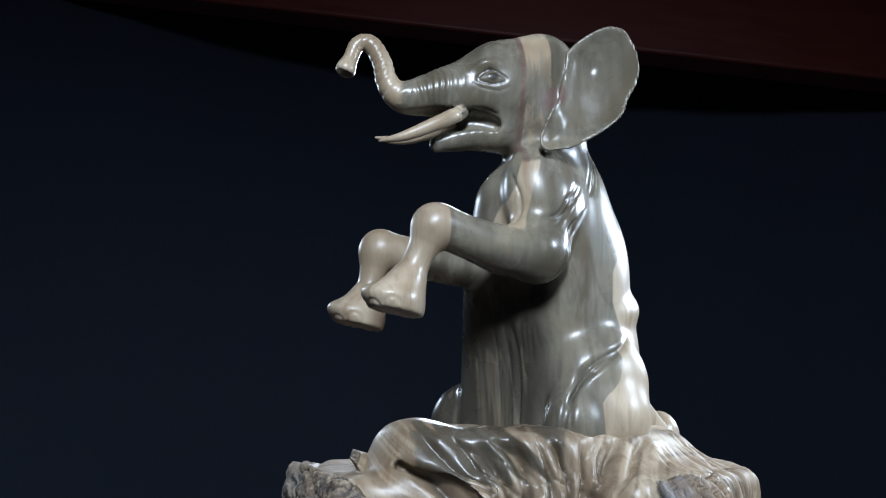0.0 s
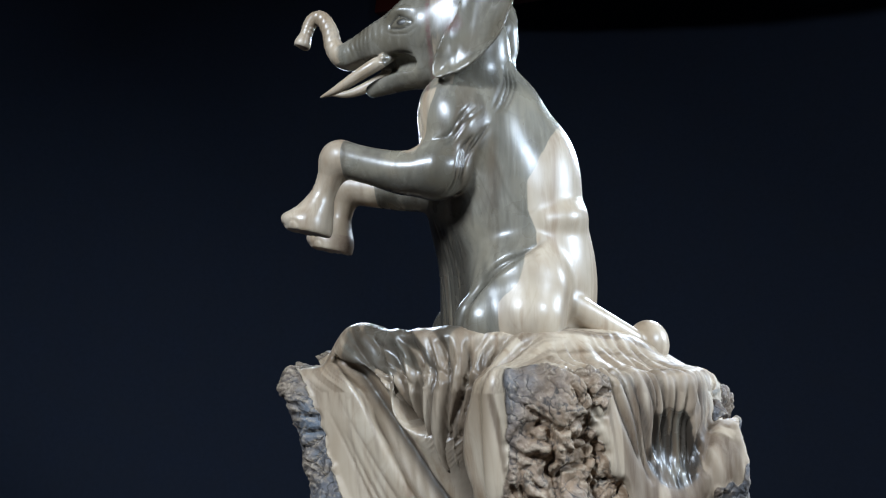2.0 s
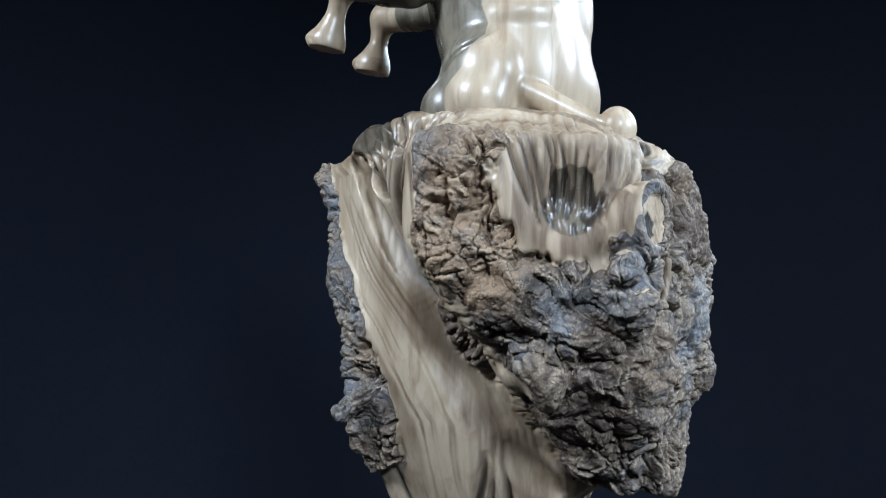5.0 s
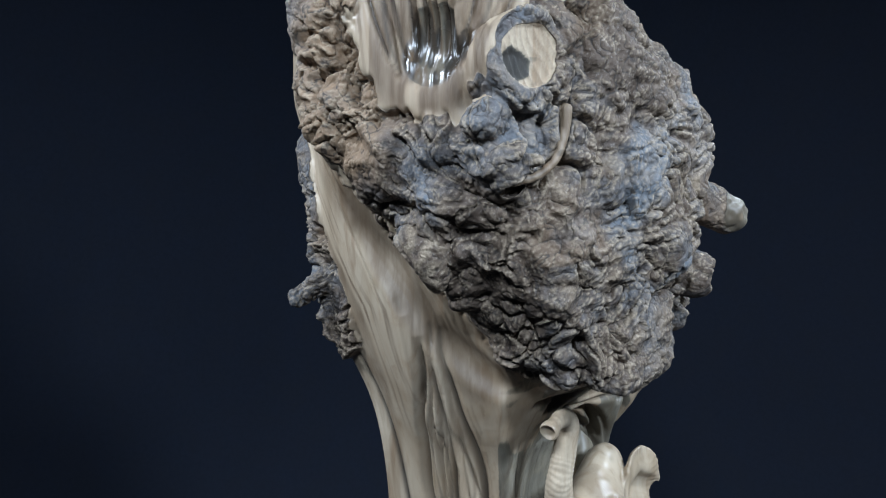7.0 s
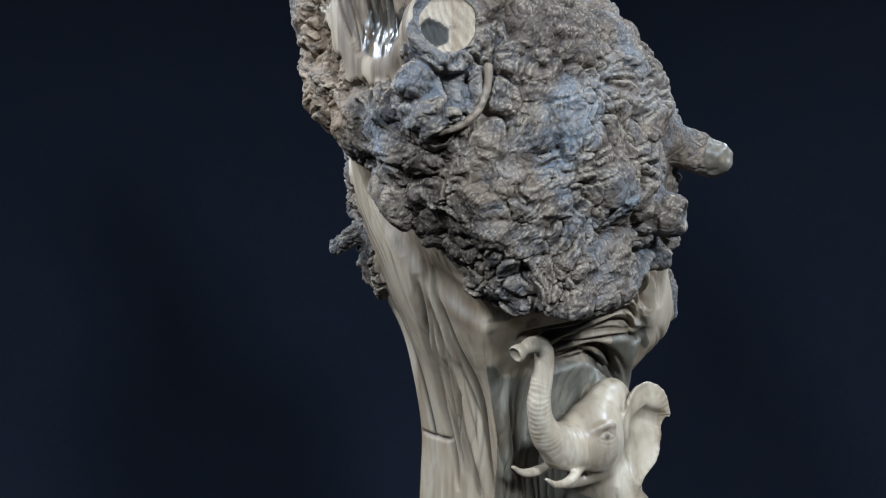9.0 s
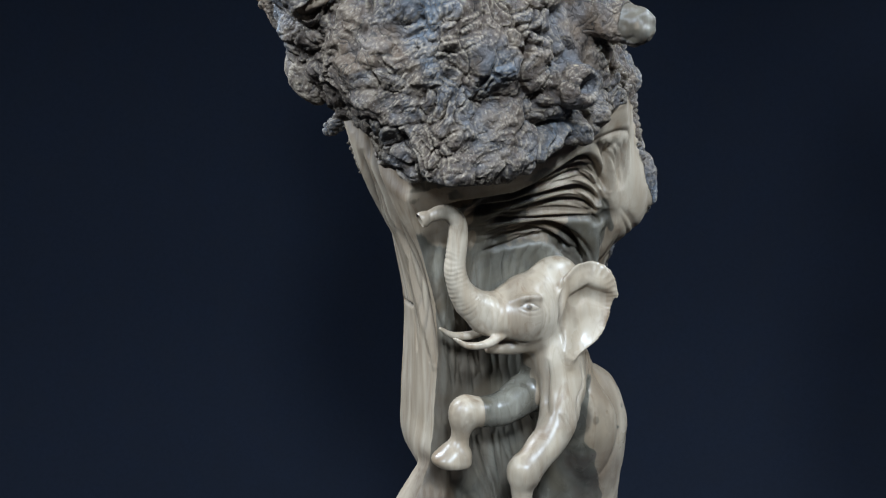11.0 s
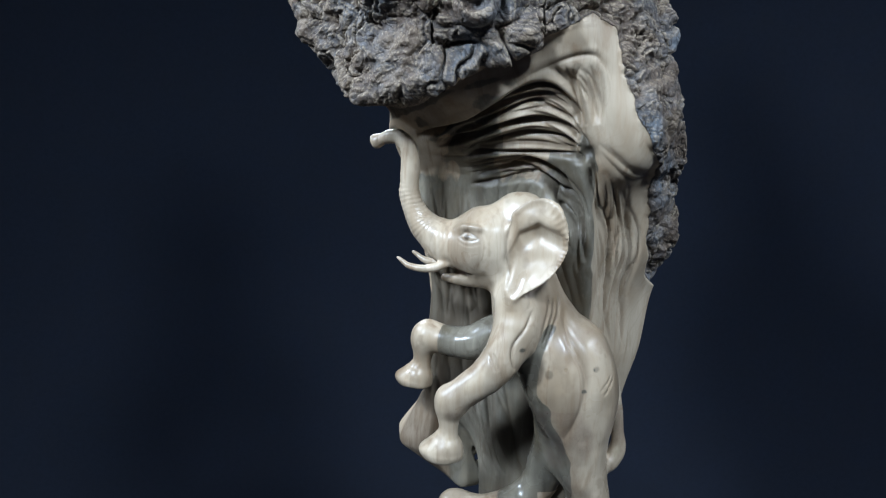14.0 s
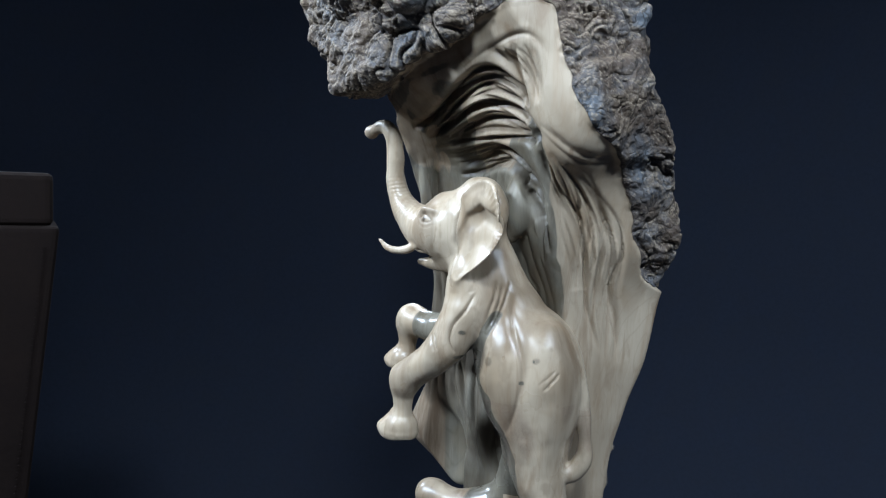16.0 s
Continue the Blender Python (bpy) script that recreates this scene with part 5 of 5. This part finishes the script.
    blend = step(0.545, 0.585, z) * step(0.235, 0.205, s12)
    rows = np.abs(np.sin((s12 + 0.10 * (z - 0.5) + 0.016 * ripple(v * (1, 1, 0.5), 20, 27) + 0.004 * ripple(v, 60, 26)) * 230)) ** 0.6
    push += niche * (1 - blend) * 0.0030 * rows * (0.5 + 0.5 * ripple(v, 26, 28))
    vault = [[(0.050, 0.088, 0.611), (0.030, 0.129, 0.613), (0.012, 0.170, 0.627), (-0.012, 0.202, 0.650), (-0.033, 0.224, 0.652), (-0.055, 0.228, 0.637), (-0.068, 0.232, 0.612)],
             [(0.043, 0.095, 0.601), (0.019, 0.145, 0.605), (-0.004, 0.183, 0.622), (-0.026, 0.207, 0.634), (-0.045, 0.218, 0.630), (-0.060, 0.227, 0.616), (-0.073, 0.228, 0.598)],
             [(0.032, 0.106, 0.590), (0.006, 0.145, 0.596), (-0.015, 0.175, 0.609), (-0.035, 0.196, 0.613), (-0.052, 0.211, 0.605), (-0.064, 0.216, 0.598), (-0.076, 0.222, 0.588)],
             [(0.023, 0.106, 0.582), (-0.004, 0.140, 0.582), (-0.028, 0.165, 0.589), (-0.048, 0.185, 0.589), (-0.062, 0.203, 0.586), (-0.073, 0.214, 0.582), (-0.080, 0.214, 0.566)]]
    # vault folds, darkened in the colour as well as cut
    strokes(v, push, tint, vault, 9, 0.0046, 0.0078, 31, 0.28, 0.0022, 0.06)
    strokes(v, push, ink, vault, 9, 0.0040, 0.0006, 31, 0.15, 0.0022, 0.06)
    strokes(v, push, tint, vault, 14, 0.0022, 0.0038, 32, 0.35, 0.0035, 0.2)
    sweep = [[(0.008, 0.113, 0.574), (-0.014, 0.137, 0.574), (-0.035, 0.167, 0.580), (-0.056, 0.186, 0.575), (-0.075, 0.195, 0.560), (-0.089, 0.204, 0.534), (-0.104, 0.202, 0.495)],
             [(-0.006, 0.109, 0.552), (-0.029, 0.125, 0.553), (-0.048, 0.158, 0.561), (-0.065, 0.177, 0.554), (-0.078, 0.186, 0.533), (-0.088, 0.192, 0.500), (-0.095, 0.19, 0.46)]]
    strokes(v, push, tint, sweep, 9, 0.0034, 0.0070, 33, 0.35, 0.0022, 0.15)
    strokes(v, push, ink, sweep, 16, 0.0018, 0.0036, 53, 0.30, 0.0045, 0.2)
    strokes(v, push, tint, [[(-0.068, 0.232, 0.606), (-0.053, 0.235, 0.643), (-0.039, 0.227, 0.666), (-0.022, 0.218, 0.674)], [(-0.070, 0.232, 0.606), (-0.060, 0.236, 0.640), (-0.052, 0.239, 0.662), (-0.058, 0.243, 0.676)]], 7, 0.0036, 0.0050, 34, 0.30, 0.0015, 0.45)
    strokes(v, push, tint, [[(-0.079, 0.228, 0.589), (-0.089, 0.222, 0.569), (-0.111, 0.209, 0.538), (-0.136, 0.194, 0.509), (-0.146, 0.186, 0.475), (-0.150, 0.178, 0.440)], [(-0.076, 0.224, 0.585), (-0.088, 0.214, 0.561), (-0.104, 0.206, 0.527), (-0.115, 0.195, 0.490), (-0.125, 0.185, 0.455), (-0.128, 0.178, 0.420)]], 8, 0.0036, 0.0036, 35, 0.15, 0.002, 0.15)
    strokes(v, push, tint, [[(-0.084, 0.238, 0.606), (-0.107, 0.238, 0.591), (-0.135, 0.225, 0.582), (-0.160, 0.208, 0.578)], [(-0.086, 0.234, 0.596), (-0.110, 0.232, 0.580), (-0.135, 0.220, 0.574), (-0.158, 0.206, 0.572)]], 3, 0.0040, 0.0022, 36, 0.25, 0.001)
    strokes(v, push, tint, [[(0.004, 0.088, 0.345), (-0.008, 0.094, 0.297), (-0.018, 0.100, 0.253), (-0.028, 0.115, 0.210)], [(-0.020, 0.108, 0.350), (-0.026, 0.113, 0.300), (-0.030, 0.118, 0.250), (-0.037, 0.140, 0.209)], [(-0.044, 0.120, 0.350), (-0.048, 0.127, 0.300), (-0.054, 0.135, 0.250), (-0.061, 0.160, 0.210)]], 9, 0.0034, 0.0036, 45, 0.3, 0.005, 0.2)
    strokes(v, push, tint, [[(0.034, 0.073, 0.560), (0.034, 0.071, 0.500), (0.021, 0.071, 0.448), (0.012, 0.072, 0.380)], [(-0.010, 0.095, 0.560), (-0.014, 0.094, 0.500), (-0.022, 0.095, 0.450), (-0.028, 0.096, 0.380)]], 8, 0.0030, 0.0034, 46, 0.32, 0.006, 0.2)
    slab_lines = [[(-0.095, 0.233, 0.582), (-0.116, 0.214, 0.543), (-0.132, 0.195, 0.504), (-0.138, 0.184, 0.463), (-0.136, 0.178, 0.421), (-0.150, 0.168, 0.380)], [(-0.112, 0.228, 0.572), (-0.142, 0.200, 0.530), (-0.158, 0.183, 0.490), (-0.158, 0.175, 0.448), (-0.160, 0.168, 0.409), (-0.166, 0.160, 0.360)],
                  [(-0.126, 0.222, 0.560), (-0.159, 0.190, 0.516), (-0.173, 0.178, 0.476), (-0.172, 0.170, 0.433), (-0.180, 0.163, 0.397), (-0.180, 0.158, 0.345)]]
    strokes(v, push, tint, slab_lines, 9, 0.0034, 0.0042, 37, 0.16, 0.0035, 0.25)
    strokes(v, push, tint, slab_lines, 11, 0.0018, 0.0030, 38, 0.28, 0.0050, 0.3)
    leaf = [(0.000, 0.198, 0.650), (-0.024, 0.219, 0.668), (-0.052, 0.242, 0.681), (-0.072, 0.250, 0.680), (-0.084, 0.248, 0.664), (-0.088, 0.246, 0.636)]
    strokes(v, push, tint, [leaf], 1, 0.0050, 0.0042, 39, 0.10, 0, 0.3)
    strokes(v, push, tint, [[(-0.078, 0.236, 0.618), (-0.072, 0.238, 0.637), (-0.059, 0.230, 0.660), (-0.042, 0.226, 0.670)], [(-0.081, 0.238, 0.618), (-0.080, 0.245, 0.638), (-0.077, 0.247, 0.660), (-0.072, 0.248, 0.674)]], 6, 0.0028, 0.0048, 40, 0.25, 0.001, 0.4)
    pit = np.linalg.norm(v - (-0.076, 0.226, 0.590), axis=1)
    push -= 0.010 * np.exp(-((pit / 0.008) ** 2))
    # the dent's inner shade, painted black over the same spot
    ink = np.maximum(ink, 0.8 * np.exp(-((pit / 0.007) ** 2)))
    top = smooth * step(0.935, 0.955, z)
    lay = np.where(y < -0.070, x + (z - 0.95) * np.interp(x, [-0.06, -0.005, 0.04], [1.5, 0.8, -0.4]), x * 0.80 - y * 0.60) + 0.006 * ripple(v, 18, 29)
    push -= top * (0.0020 * (1 - np.abs(np.sin(lay * 120)) ** 0.7) * (0.5 + 0.5 * ripple(v, 20, 30)) * (y > -0.07) + 0.0034 * ripple(v, 26, 81))
    glass = step(1.2, 0.8, np.hypot(face / 0.025, (z - 0.882) / 0.027)) * (x > 0.12)
    push -= glass * 0.0018 * np.abs(np.sin((face + 0.10 * (z - 0.88) + 0.004 * ripple(v * (1, 1, 0.2), 60, 86)) * 170)) ** 0.6
    knot = np.hypot(y - 0.056, z - 0.936)
    push -= (x > 0.13) * smooth * 0.0016 * step(0.032, 0.020, knot) * np.sin(knot * 900) ** 2
    v = v + n * push[:, None]
    # tone
    lines = np.where(niche > 0.3, np.where(blend > 0.5, z - 0.25 * (s12 - 0.1), s12), np.where(z > 0.925, lay, across))
    one_way = np.stack([lines, 0.04 * z, 0.02 * (x + y)], -1)
    stain_shade = 0.55 * ripple(one_way, 190, 71) + 0.45 * ripple(one_way, 420, 72) + 0.25 * ripple(v, 20, 73)
    stain_shade = np.maximum(stain_shade, 0.55 * ripple(one_way, 75, 98) + 0.1) * (0.8 + 0.4 * ripple(v, 26, 94))
    stain_shade = np.clip(step(0.0, 0.55, stain_shade), 0, 1) * smooth * (0.35 + 0.65 * step(0.5, 0.75, z)) * np.where(niche > 0.3, 0.5, 1.0)
    shelf = step(0.90, 0.93, z) * smooth
    stain_shade = np.maximum.reduce([stain_shade * 0.85, smooth * tint, 0.55 * shelf * step(-0.10, 0.55, ripple(one_way, 330, 87) + 0.5 * ripple(one_way, 800, 88) + 0.3 * ripple(v, 30, 89))])
    wob = turbulence(v * (1, 1, 0.4), 24, 3, 15)
    slabby = step(0.004, -0.012, x - brink + 0.010 * wob) * (y > 0.10)
    stain_shade = np.maximum(stain_shade * (1 - 0.85 * slabby), smooth * tint)
    pale = np.ones(len(v))
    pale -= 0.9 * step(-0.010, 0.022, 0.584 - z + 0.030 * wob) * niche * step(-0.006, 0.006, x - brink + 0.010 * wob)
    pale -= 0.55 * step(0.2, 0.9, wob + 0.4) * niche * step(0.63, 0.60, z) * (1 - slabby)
    pale -= 0.85 * step(0.0, 0.02, 0.330 - z + 0.02 * wob) * step(0.02, 0.05, y) * step(0.012, -0.006, x) * step(-0.120, -0.095, x + 0.01 * wob) * (bark < 0.3)
    grey = step(0.034, 0.020, np.hypot((x + 0.032) * 0.46, (y + 0.094) * 0.8) + 0.008 * wob) * step(0.928, 0.948, z) * step(-0.75, -0.15, ripple(one_way, 160, 84) + 0.5 * wob)
    grey = np.maximum(grey, 0.8 * step(0.075, 0.050, np.hypot(x - 0.0, (y + 0.02)) + 0.012 * wob) * (z > 0.955) * step(-0.3, 0.3, ripple(one_way, 260, 84)))
    pane = step(1.1, 0.9, np.sqrt((face / 0.0235) ** 2 + ((z - 0.881) / 0.025) ** 2) + 0.55 * ripple(v * (1, 1, 0.12), 130, 74) * step(0.872, 0.895, z)) * (x > 0.12)
    heart = sawn * step(0.0088, 0.0066, np.hypot((stub_side + 0.011) * 0.8, z - 0.866) + 0.005 * wob + 0.002 * ripple(v, 160, 96))
    heart = np.maximum(heart, 0.80 * cut_end)
    stain_shade = np.maximum(stain_shade, 0.5 * cut_end * step(-0.3, 0.4, ripple(v, 120, 97)))
    pale = np.clip(pale - grey - pane - heart, 0, 1)
    drop = ripple(v * (1, 1, 0.08), 210, 82)
    ink = np.maximum(ink, 0.45 * np.clip(grey, 0, 1))
    ink = np.maximum.reduce([ink, 0.85 * pane * step(0.45, 0.1, drop), 0.95 * heart * (x > 0.15), 0.8 * step(0.008, 0.005, np.hypot(y - 0.056, z - 0.936)) * (x > 0.13)])
    # vault towards +x: brown heartwood, deepened by shade painted into its tone
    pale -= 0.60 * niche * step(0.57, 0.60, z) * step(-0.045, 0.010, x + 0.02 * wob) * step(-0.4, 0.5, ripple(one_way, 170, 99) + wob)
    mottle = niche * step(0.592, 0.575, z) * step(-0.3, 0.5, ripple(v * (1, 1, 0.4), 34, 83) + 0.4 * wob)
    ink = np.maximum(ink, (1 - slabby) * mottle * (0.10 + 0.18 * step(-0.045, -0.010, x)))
    stub_face = sawn
    stain_shade = np.maximum(stain_shade * (1 - stub_face), 0.45 * stub_face * step(0.2, 0.7, np.sin((0.80 * stub_side + 0.60 * z + 0.006 * ripple(v, 40, 92)) * 1120 + 1.6)))
    stone = step(0.335, 0.315, z) * step(-0.005, 0.006, x) * step(0.02, 0.04, y)
    stain_shade = np.maximum(stain_shade, 0.90 * stone * (0.8 + 0.3 * wob))
    stain_shade = np.maximum(stain_shade, 0.85 * step(0.009, 0.006, twig))
    ink = np.maximum(ink, 0.15 * stone * (0.6 + 0.4 * wob))
    ring = step(0.066, 0.046, np.hypot(face, z - 0.890)) * (x > 0.10) * smooth
    stain_shade = np.maximum(stain_shade, ring * 0.95 * step(-0.5, 0.2, ripple(v * (1, 1, 0.10), 150, 93) + 0.4 * wob))
    stain_shade = np.maximum(stain_shade, 0.50 * niche * step(0.56, 0.50, z) * step(-0.4, 0.4, wob))
    # brown stain along the cleft, with the bark lip's shade painted in
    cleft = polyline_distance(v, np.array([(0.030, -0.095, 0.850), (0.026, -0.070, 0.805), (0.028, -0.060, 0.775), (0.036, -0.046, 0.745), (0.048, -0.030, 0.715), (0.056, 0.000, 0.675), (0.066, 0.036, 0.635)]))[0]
    stain_shade = np.maximum(stain_shade, 0.75 * smooth * step(0.026, 0.008, cleft + 0.004 * wob))
    satin = step(-0.045, -0.060, y) * step(0.76, 0.79, z) * step(-0.062, -0.046, x + 1.5 * (z - 0.90))
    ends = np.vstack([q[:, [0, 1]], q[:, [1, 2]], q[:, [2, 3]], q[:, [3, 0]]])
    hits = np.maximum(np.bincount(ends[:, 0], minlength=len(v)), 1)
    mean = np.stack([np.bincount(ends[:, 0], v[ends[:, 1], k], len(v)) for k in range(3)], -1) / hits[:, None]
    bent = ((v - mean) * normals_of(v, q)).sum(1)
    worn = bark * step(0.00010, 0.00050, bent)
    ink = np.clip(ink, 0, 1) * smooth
    brown = step(0.080, 0.045, np.linalg.norm((v - (0.118, -0.080, 0.865)) * (1, 1, 0.8), axis=1) + 0.012 * wob)
    brown = np.maximum(brown, 0.40 * step(-0.1, 0.5, turbulence(v, 12, 2, 41)) * (z > 0.74))
    return v, q, {"pale": pale, "red": 0 * pale, "bark": bark, "brown": brown, "stain_shade": np.clip(stain_shade, 0, 1), "ink": ink, "worn": worn, "raw": (1 - pane) * (1 + 1.6 * np.maximum(stub_face, 0.6 * ring)) * (1 - 0.9 * satin)}


def sculpture():
    pieces = []
    v, q, a = upper_carving()
    pieces.append((to_world(v, frame_of((0.030, -0.0515, 0.955), 18)), q, a))
    v, q, a = lower_carving()
    pieces.append((to_world(v, frame_of((0.008, 0.153, 0.300), 136.6)), q, a))
    pieces.append(log_carving())
    start, verts, faces, masks = 0, [], [], {"pale": [], "bark": [], "red": [], "brown": [], "stain_shade": [], "ink": [], "raw": [], "worn": []}
    for v, q, a in pieces:
        verts.append(v)
        faces.append(q + start)
        start += len(v)
        for key in masks:
            masks[key].append(a.get(key, np.zeros(len(v))))
    v, f = np.vstack(verts).astype(np.float32), np.vstack(faces).astype(np.int32)
    me = bpy.data.meshes.new("wooden_sculpture")
    me.vertices.add(len(v))
    me.vertices.foreach_set("co", v.ravel())
    me.loops.add(f.size)
    me.loops.foreach_set("vertex_index", f.ravel())
    me.polygons.add(len(f))
    me.polygons.foreach_set("loop_start", np.arange(0, f.size, 4, dtype=np.int32))
    me.polygons.foreach_set("use_smooth", np.ones(len(f), bool))
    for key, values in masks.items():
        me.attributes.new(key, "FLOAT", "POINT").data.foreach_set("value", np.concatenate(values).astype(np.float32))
    me.update(calc_edges=True)
    me.validate()
    me.materials.append(WOOD)
    return tagged(new("wooden_sculpture", me), "polished cream and grey wooden elephant carving with rough bark", "sculpture")


# ---- the room ----
def mesh_object(name, bm, material, parent=None, smooth=False):
    me = bpy.data.meshes.new(name)
    bmesh.ops.recalc_face_normals(bm, faces=bm.faces)
    bm.to_mesh(me)
    bm.free()
    for p in me.polygons:
        p.use_smooth = smooth
    me.materials.append(material)
    ob = new(name, me)
    ob.parent = parent
    return ob


def block(bm, low, high, bevel=0.0, turn=None):
    made = bmesh.ops.create_cube(bm, size=1)["verts"]
    low, high = Vector(low), Vector(high)
    for q in made:
        q.co = Vector([low[n] + (q.co[n] + 0.5) * (high[n] - low[n]) for n in range(3)])
    if bevel:
        edges = list({e for q in made for e in q.link_edges})
        made = list({q for f in bmesh.ops.bevel(bm, geom=edges, offset=bevel, segments=3, affect="EDGES", profile=0.6)["faces"] for q in f.verts} | {q for q in made if q.is_valid})
    if turn is not None:
        bmesh.ops.transform(bm, matrix=turn, verts=made)
    return made


def drape(name, radius, low, high, label):
    """A heavy cloth that hangs round the whole set, in slight folds."""
    bm = bmesh.new()
    spokes, rows = 240, []
    profile = [(0.05, low + 0.004), (0.8, low + 0.004), (radius - 0.9, low + 0.004)]
    profile += [(radius - 0.9 + 0.9 * math.sin(a), low + 0.904 - 0.9 * math.cos(a)) for a in np.linspace(0.1, math.pi / 2, 14)]
    profile += [(radius, low + 0.904 + (high - low - 0.904) * k / 8) for k in range(1, 9)]
    for out, z in profile:
        row = []
        for s in range(spokes):
            a = 2 * math.pi * s / spokes
            r = out + (0.010 * math.sin(a * 23 + 1.3 * math.sin(a * 5)) + 0.005 * math.sin(a * 61 + z)) * max(0, out - radius + 0.9) / 0.9
            row.append(bm.verts.new((r * math.cos(a), r * math.sin(a), z)))
        rows.append(row)
    for lower, upper in zip(rows[:-1], rows[1:]):
        for s in range(spokes):
            bm.faces.new((lower[s], lower[(s + 1) % spokes], upper[(s + 1) % spokes], upper[s]))
    ob = mesh_object(name, bm, CLOTH, None, True)
    thick = ob.modifiers.new("thickness", "SOLIDIFY")
    thick.thickness = 0.01
    thick.offset = 1
    return tagged(ob, label, "backdrop", kind="structure")


def disc(name, radius, low, high, material, label, category):
    bm = bmesh.new()
    bmesh.ops.create_cone(bm, segments=96, radius1=radius, radius2=radius, depth=high - low, cap_ends=True)
    bmesh.ops.translate(bm, verts=bm.verts, vec=(0, 0, (low + high) / 2))
    return tagged(mesh_object(name, bm, material), label, category, kind="structure")


disc("floor", 2.9, -0.90, -0.80, FLOOR, "dark carpeted studio floor", "floor")
disc("ceiling", 2.9, 3.10, 3.20, FLOOR, "unlit dark ceiling", "ceiling")
drape("backdrop", 2.6, -0.80, 3.10, "dark navy cloth hung round the set")


def plinth():
    bm = bmesh.new()
    bmesh.ops.create_cone(bm, segments=64, radius1=0.30, radius2=0.30, depth=0.68, cap_ends=True)
    bmesh.ops.bevel(bm, geom=[e for e in bm.edges if abs(e.verts[0].co.z - e.verts[1].co.z) < 1e-6], offset=0.006, segments=3, affect="EDGES")
    bmesh.ops.translate(bm, verts=bm.verts, vec=(-0.08, 0.07, -0.46))
    return tagged(mesh_object("plinth", bm, PLINTH), "round black plinth under the carving", "plinth")


def beam():
    """A dark red wooden rail above the cloth."""
    bm = bmesh.new()
    block(bm, (-1.72, -0.06, 0.0), (1.72, 0.06, 0.34), 0.012)
    ob = mesh_object("beam", bm, BEAM)
    ob.matrix_world = pose(0.0, 1.90, 2.270, 0, 9.5, 0)
    return tagged(ob, "dark red stained wooden beam above the cloth", "beam", kind="structure")


def leather_case():
    """A dark leather-covered case with a stitched edge and a smaller lid block."""
    root = tagged(new("leather_case"), "dark brown leather-covered upright case with stitched edges", "case")
    root.matrix_world = pose(0.560, -0.098, -0.812, 0, 0, 30)
    bm = bmesh.new()
    block(bm, (0.0, -0.30, 0.0), (0.34, 0.0, 1.285), 0.008)
    for q in bm.verts:
        q.co.x += 0.14 * (1 - min(q.co.z, 1.285) / 1.285)
    mesh_object("body", bm, LEATHER, root)
    bm = bmesh.new()
    block(bm, (0.008, -0.29, 1.285), (0.33, -0.01, 1.36), 0.010)
    mesh_object("lid", bm, LEATHER, root)
    bm = bmesh.new()
    for k in range(120):
        z = 0.06 + k * 0.0100
        x = 0.14 * (1 - z / 1.285)
        block(bm, (x + 0.016, -0.001, z), (x + 0.0185, 0.0025, z + 0.006))
    mesh_object("stitching", bm, LEATHER, root)
    return root


plinth()
beam()
leather_case()
sculpture()
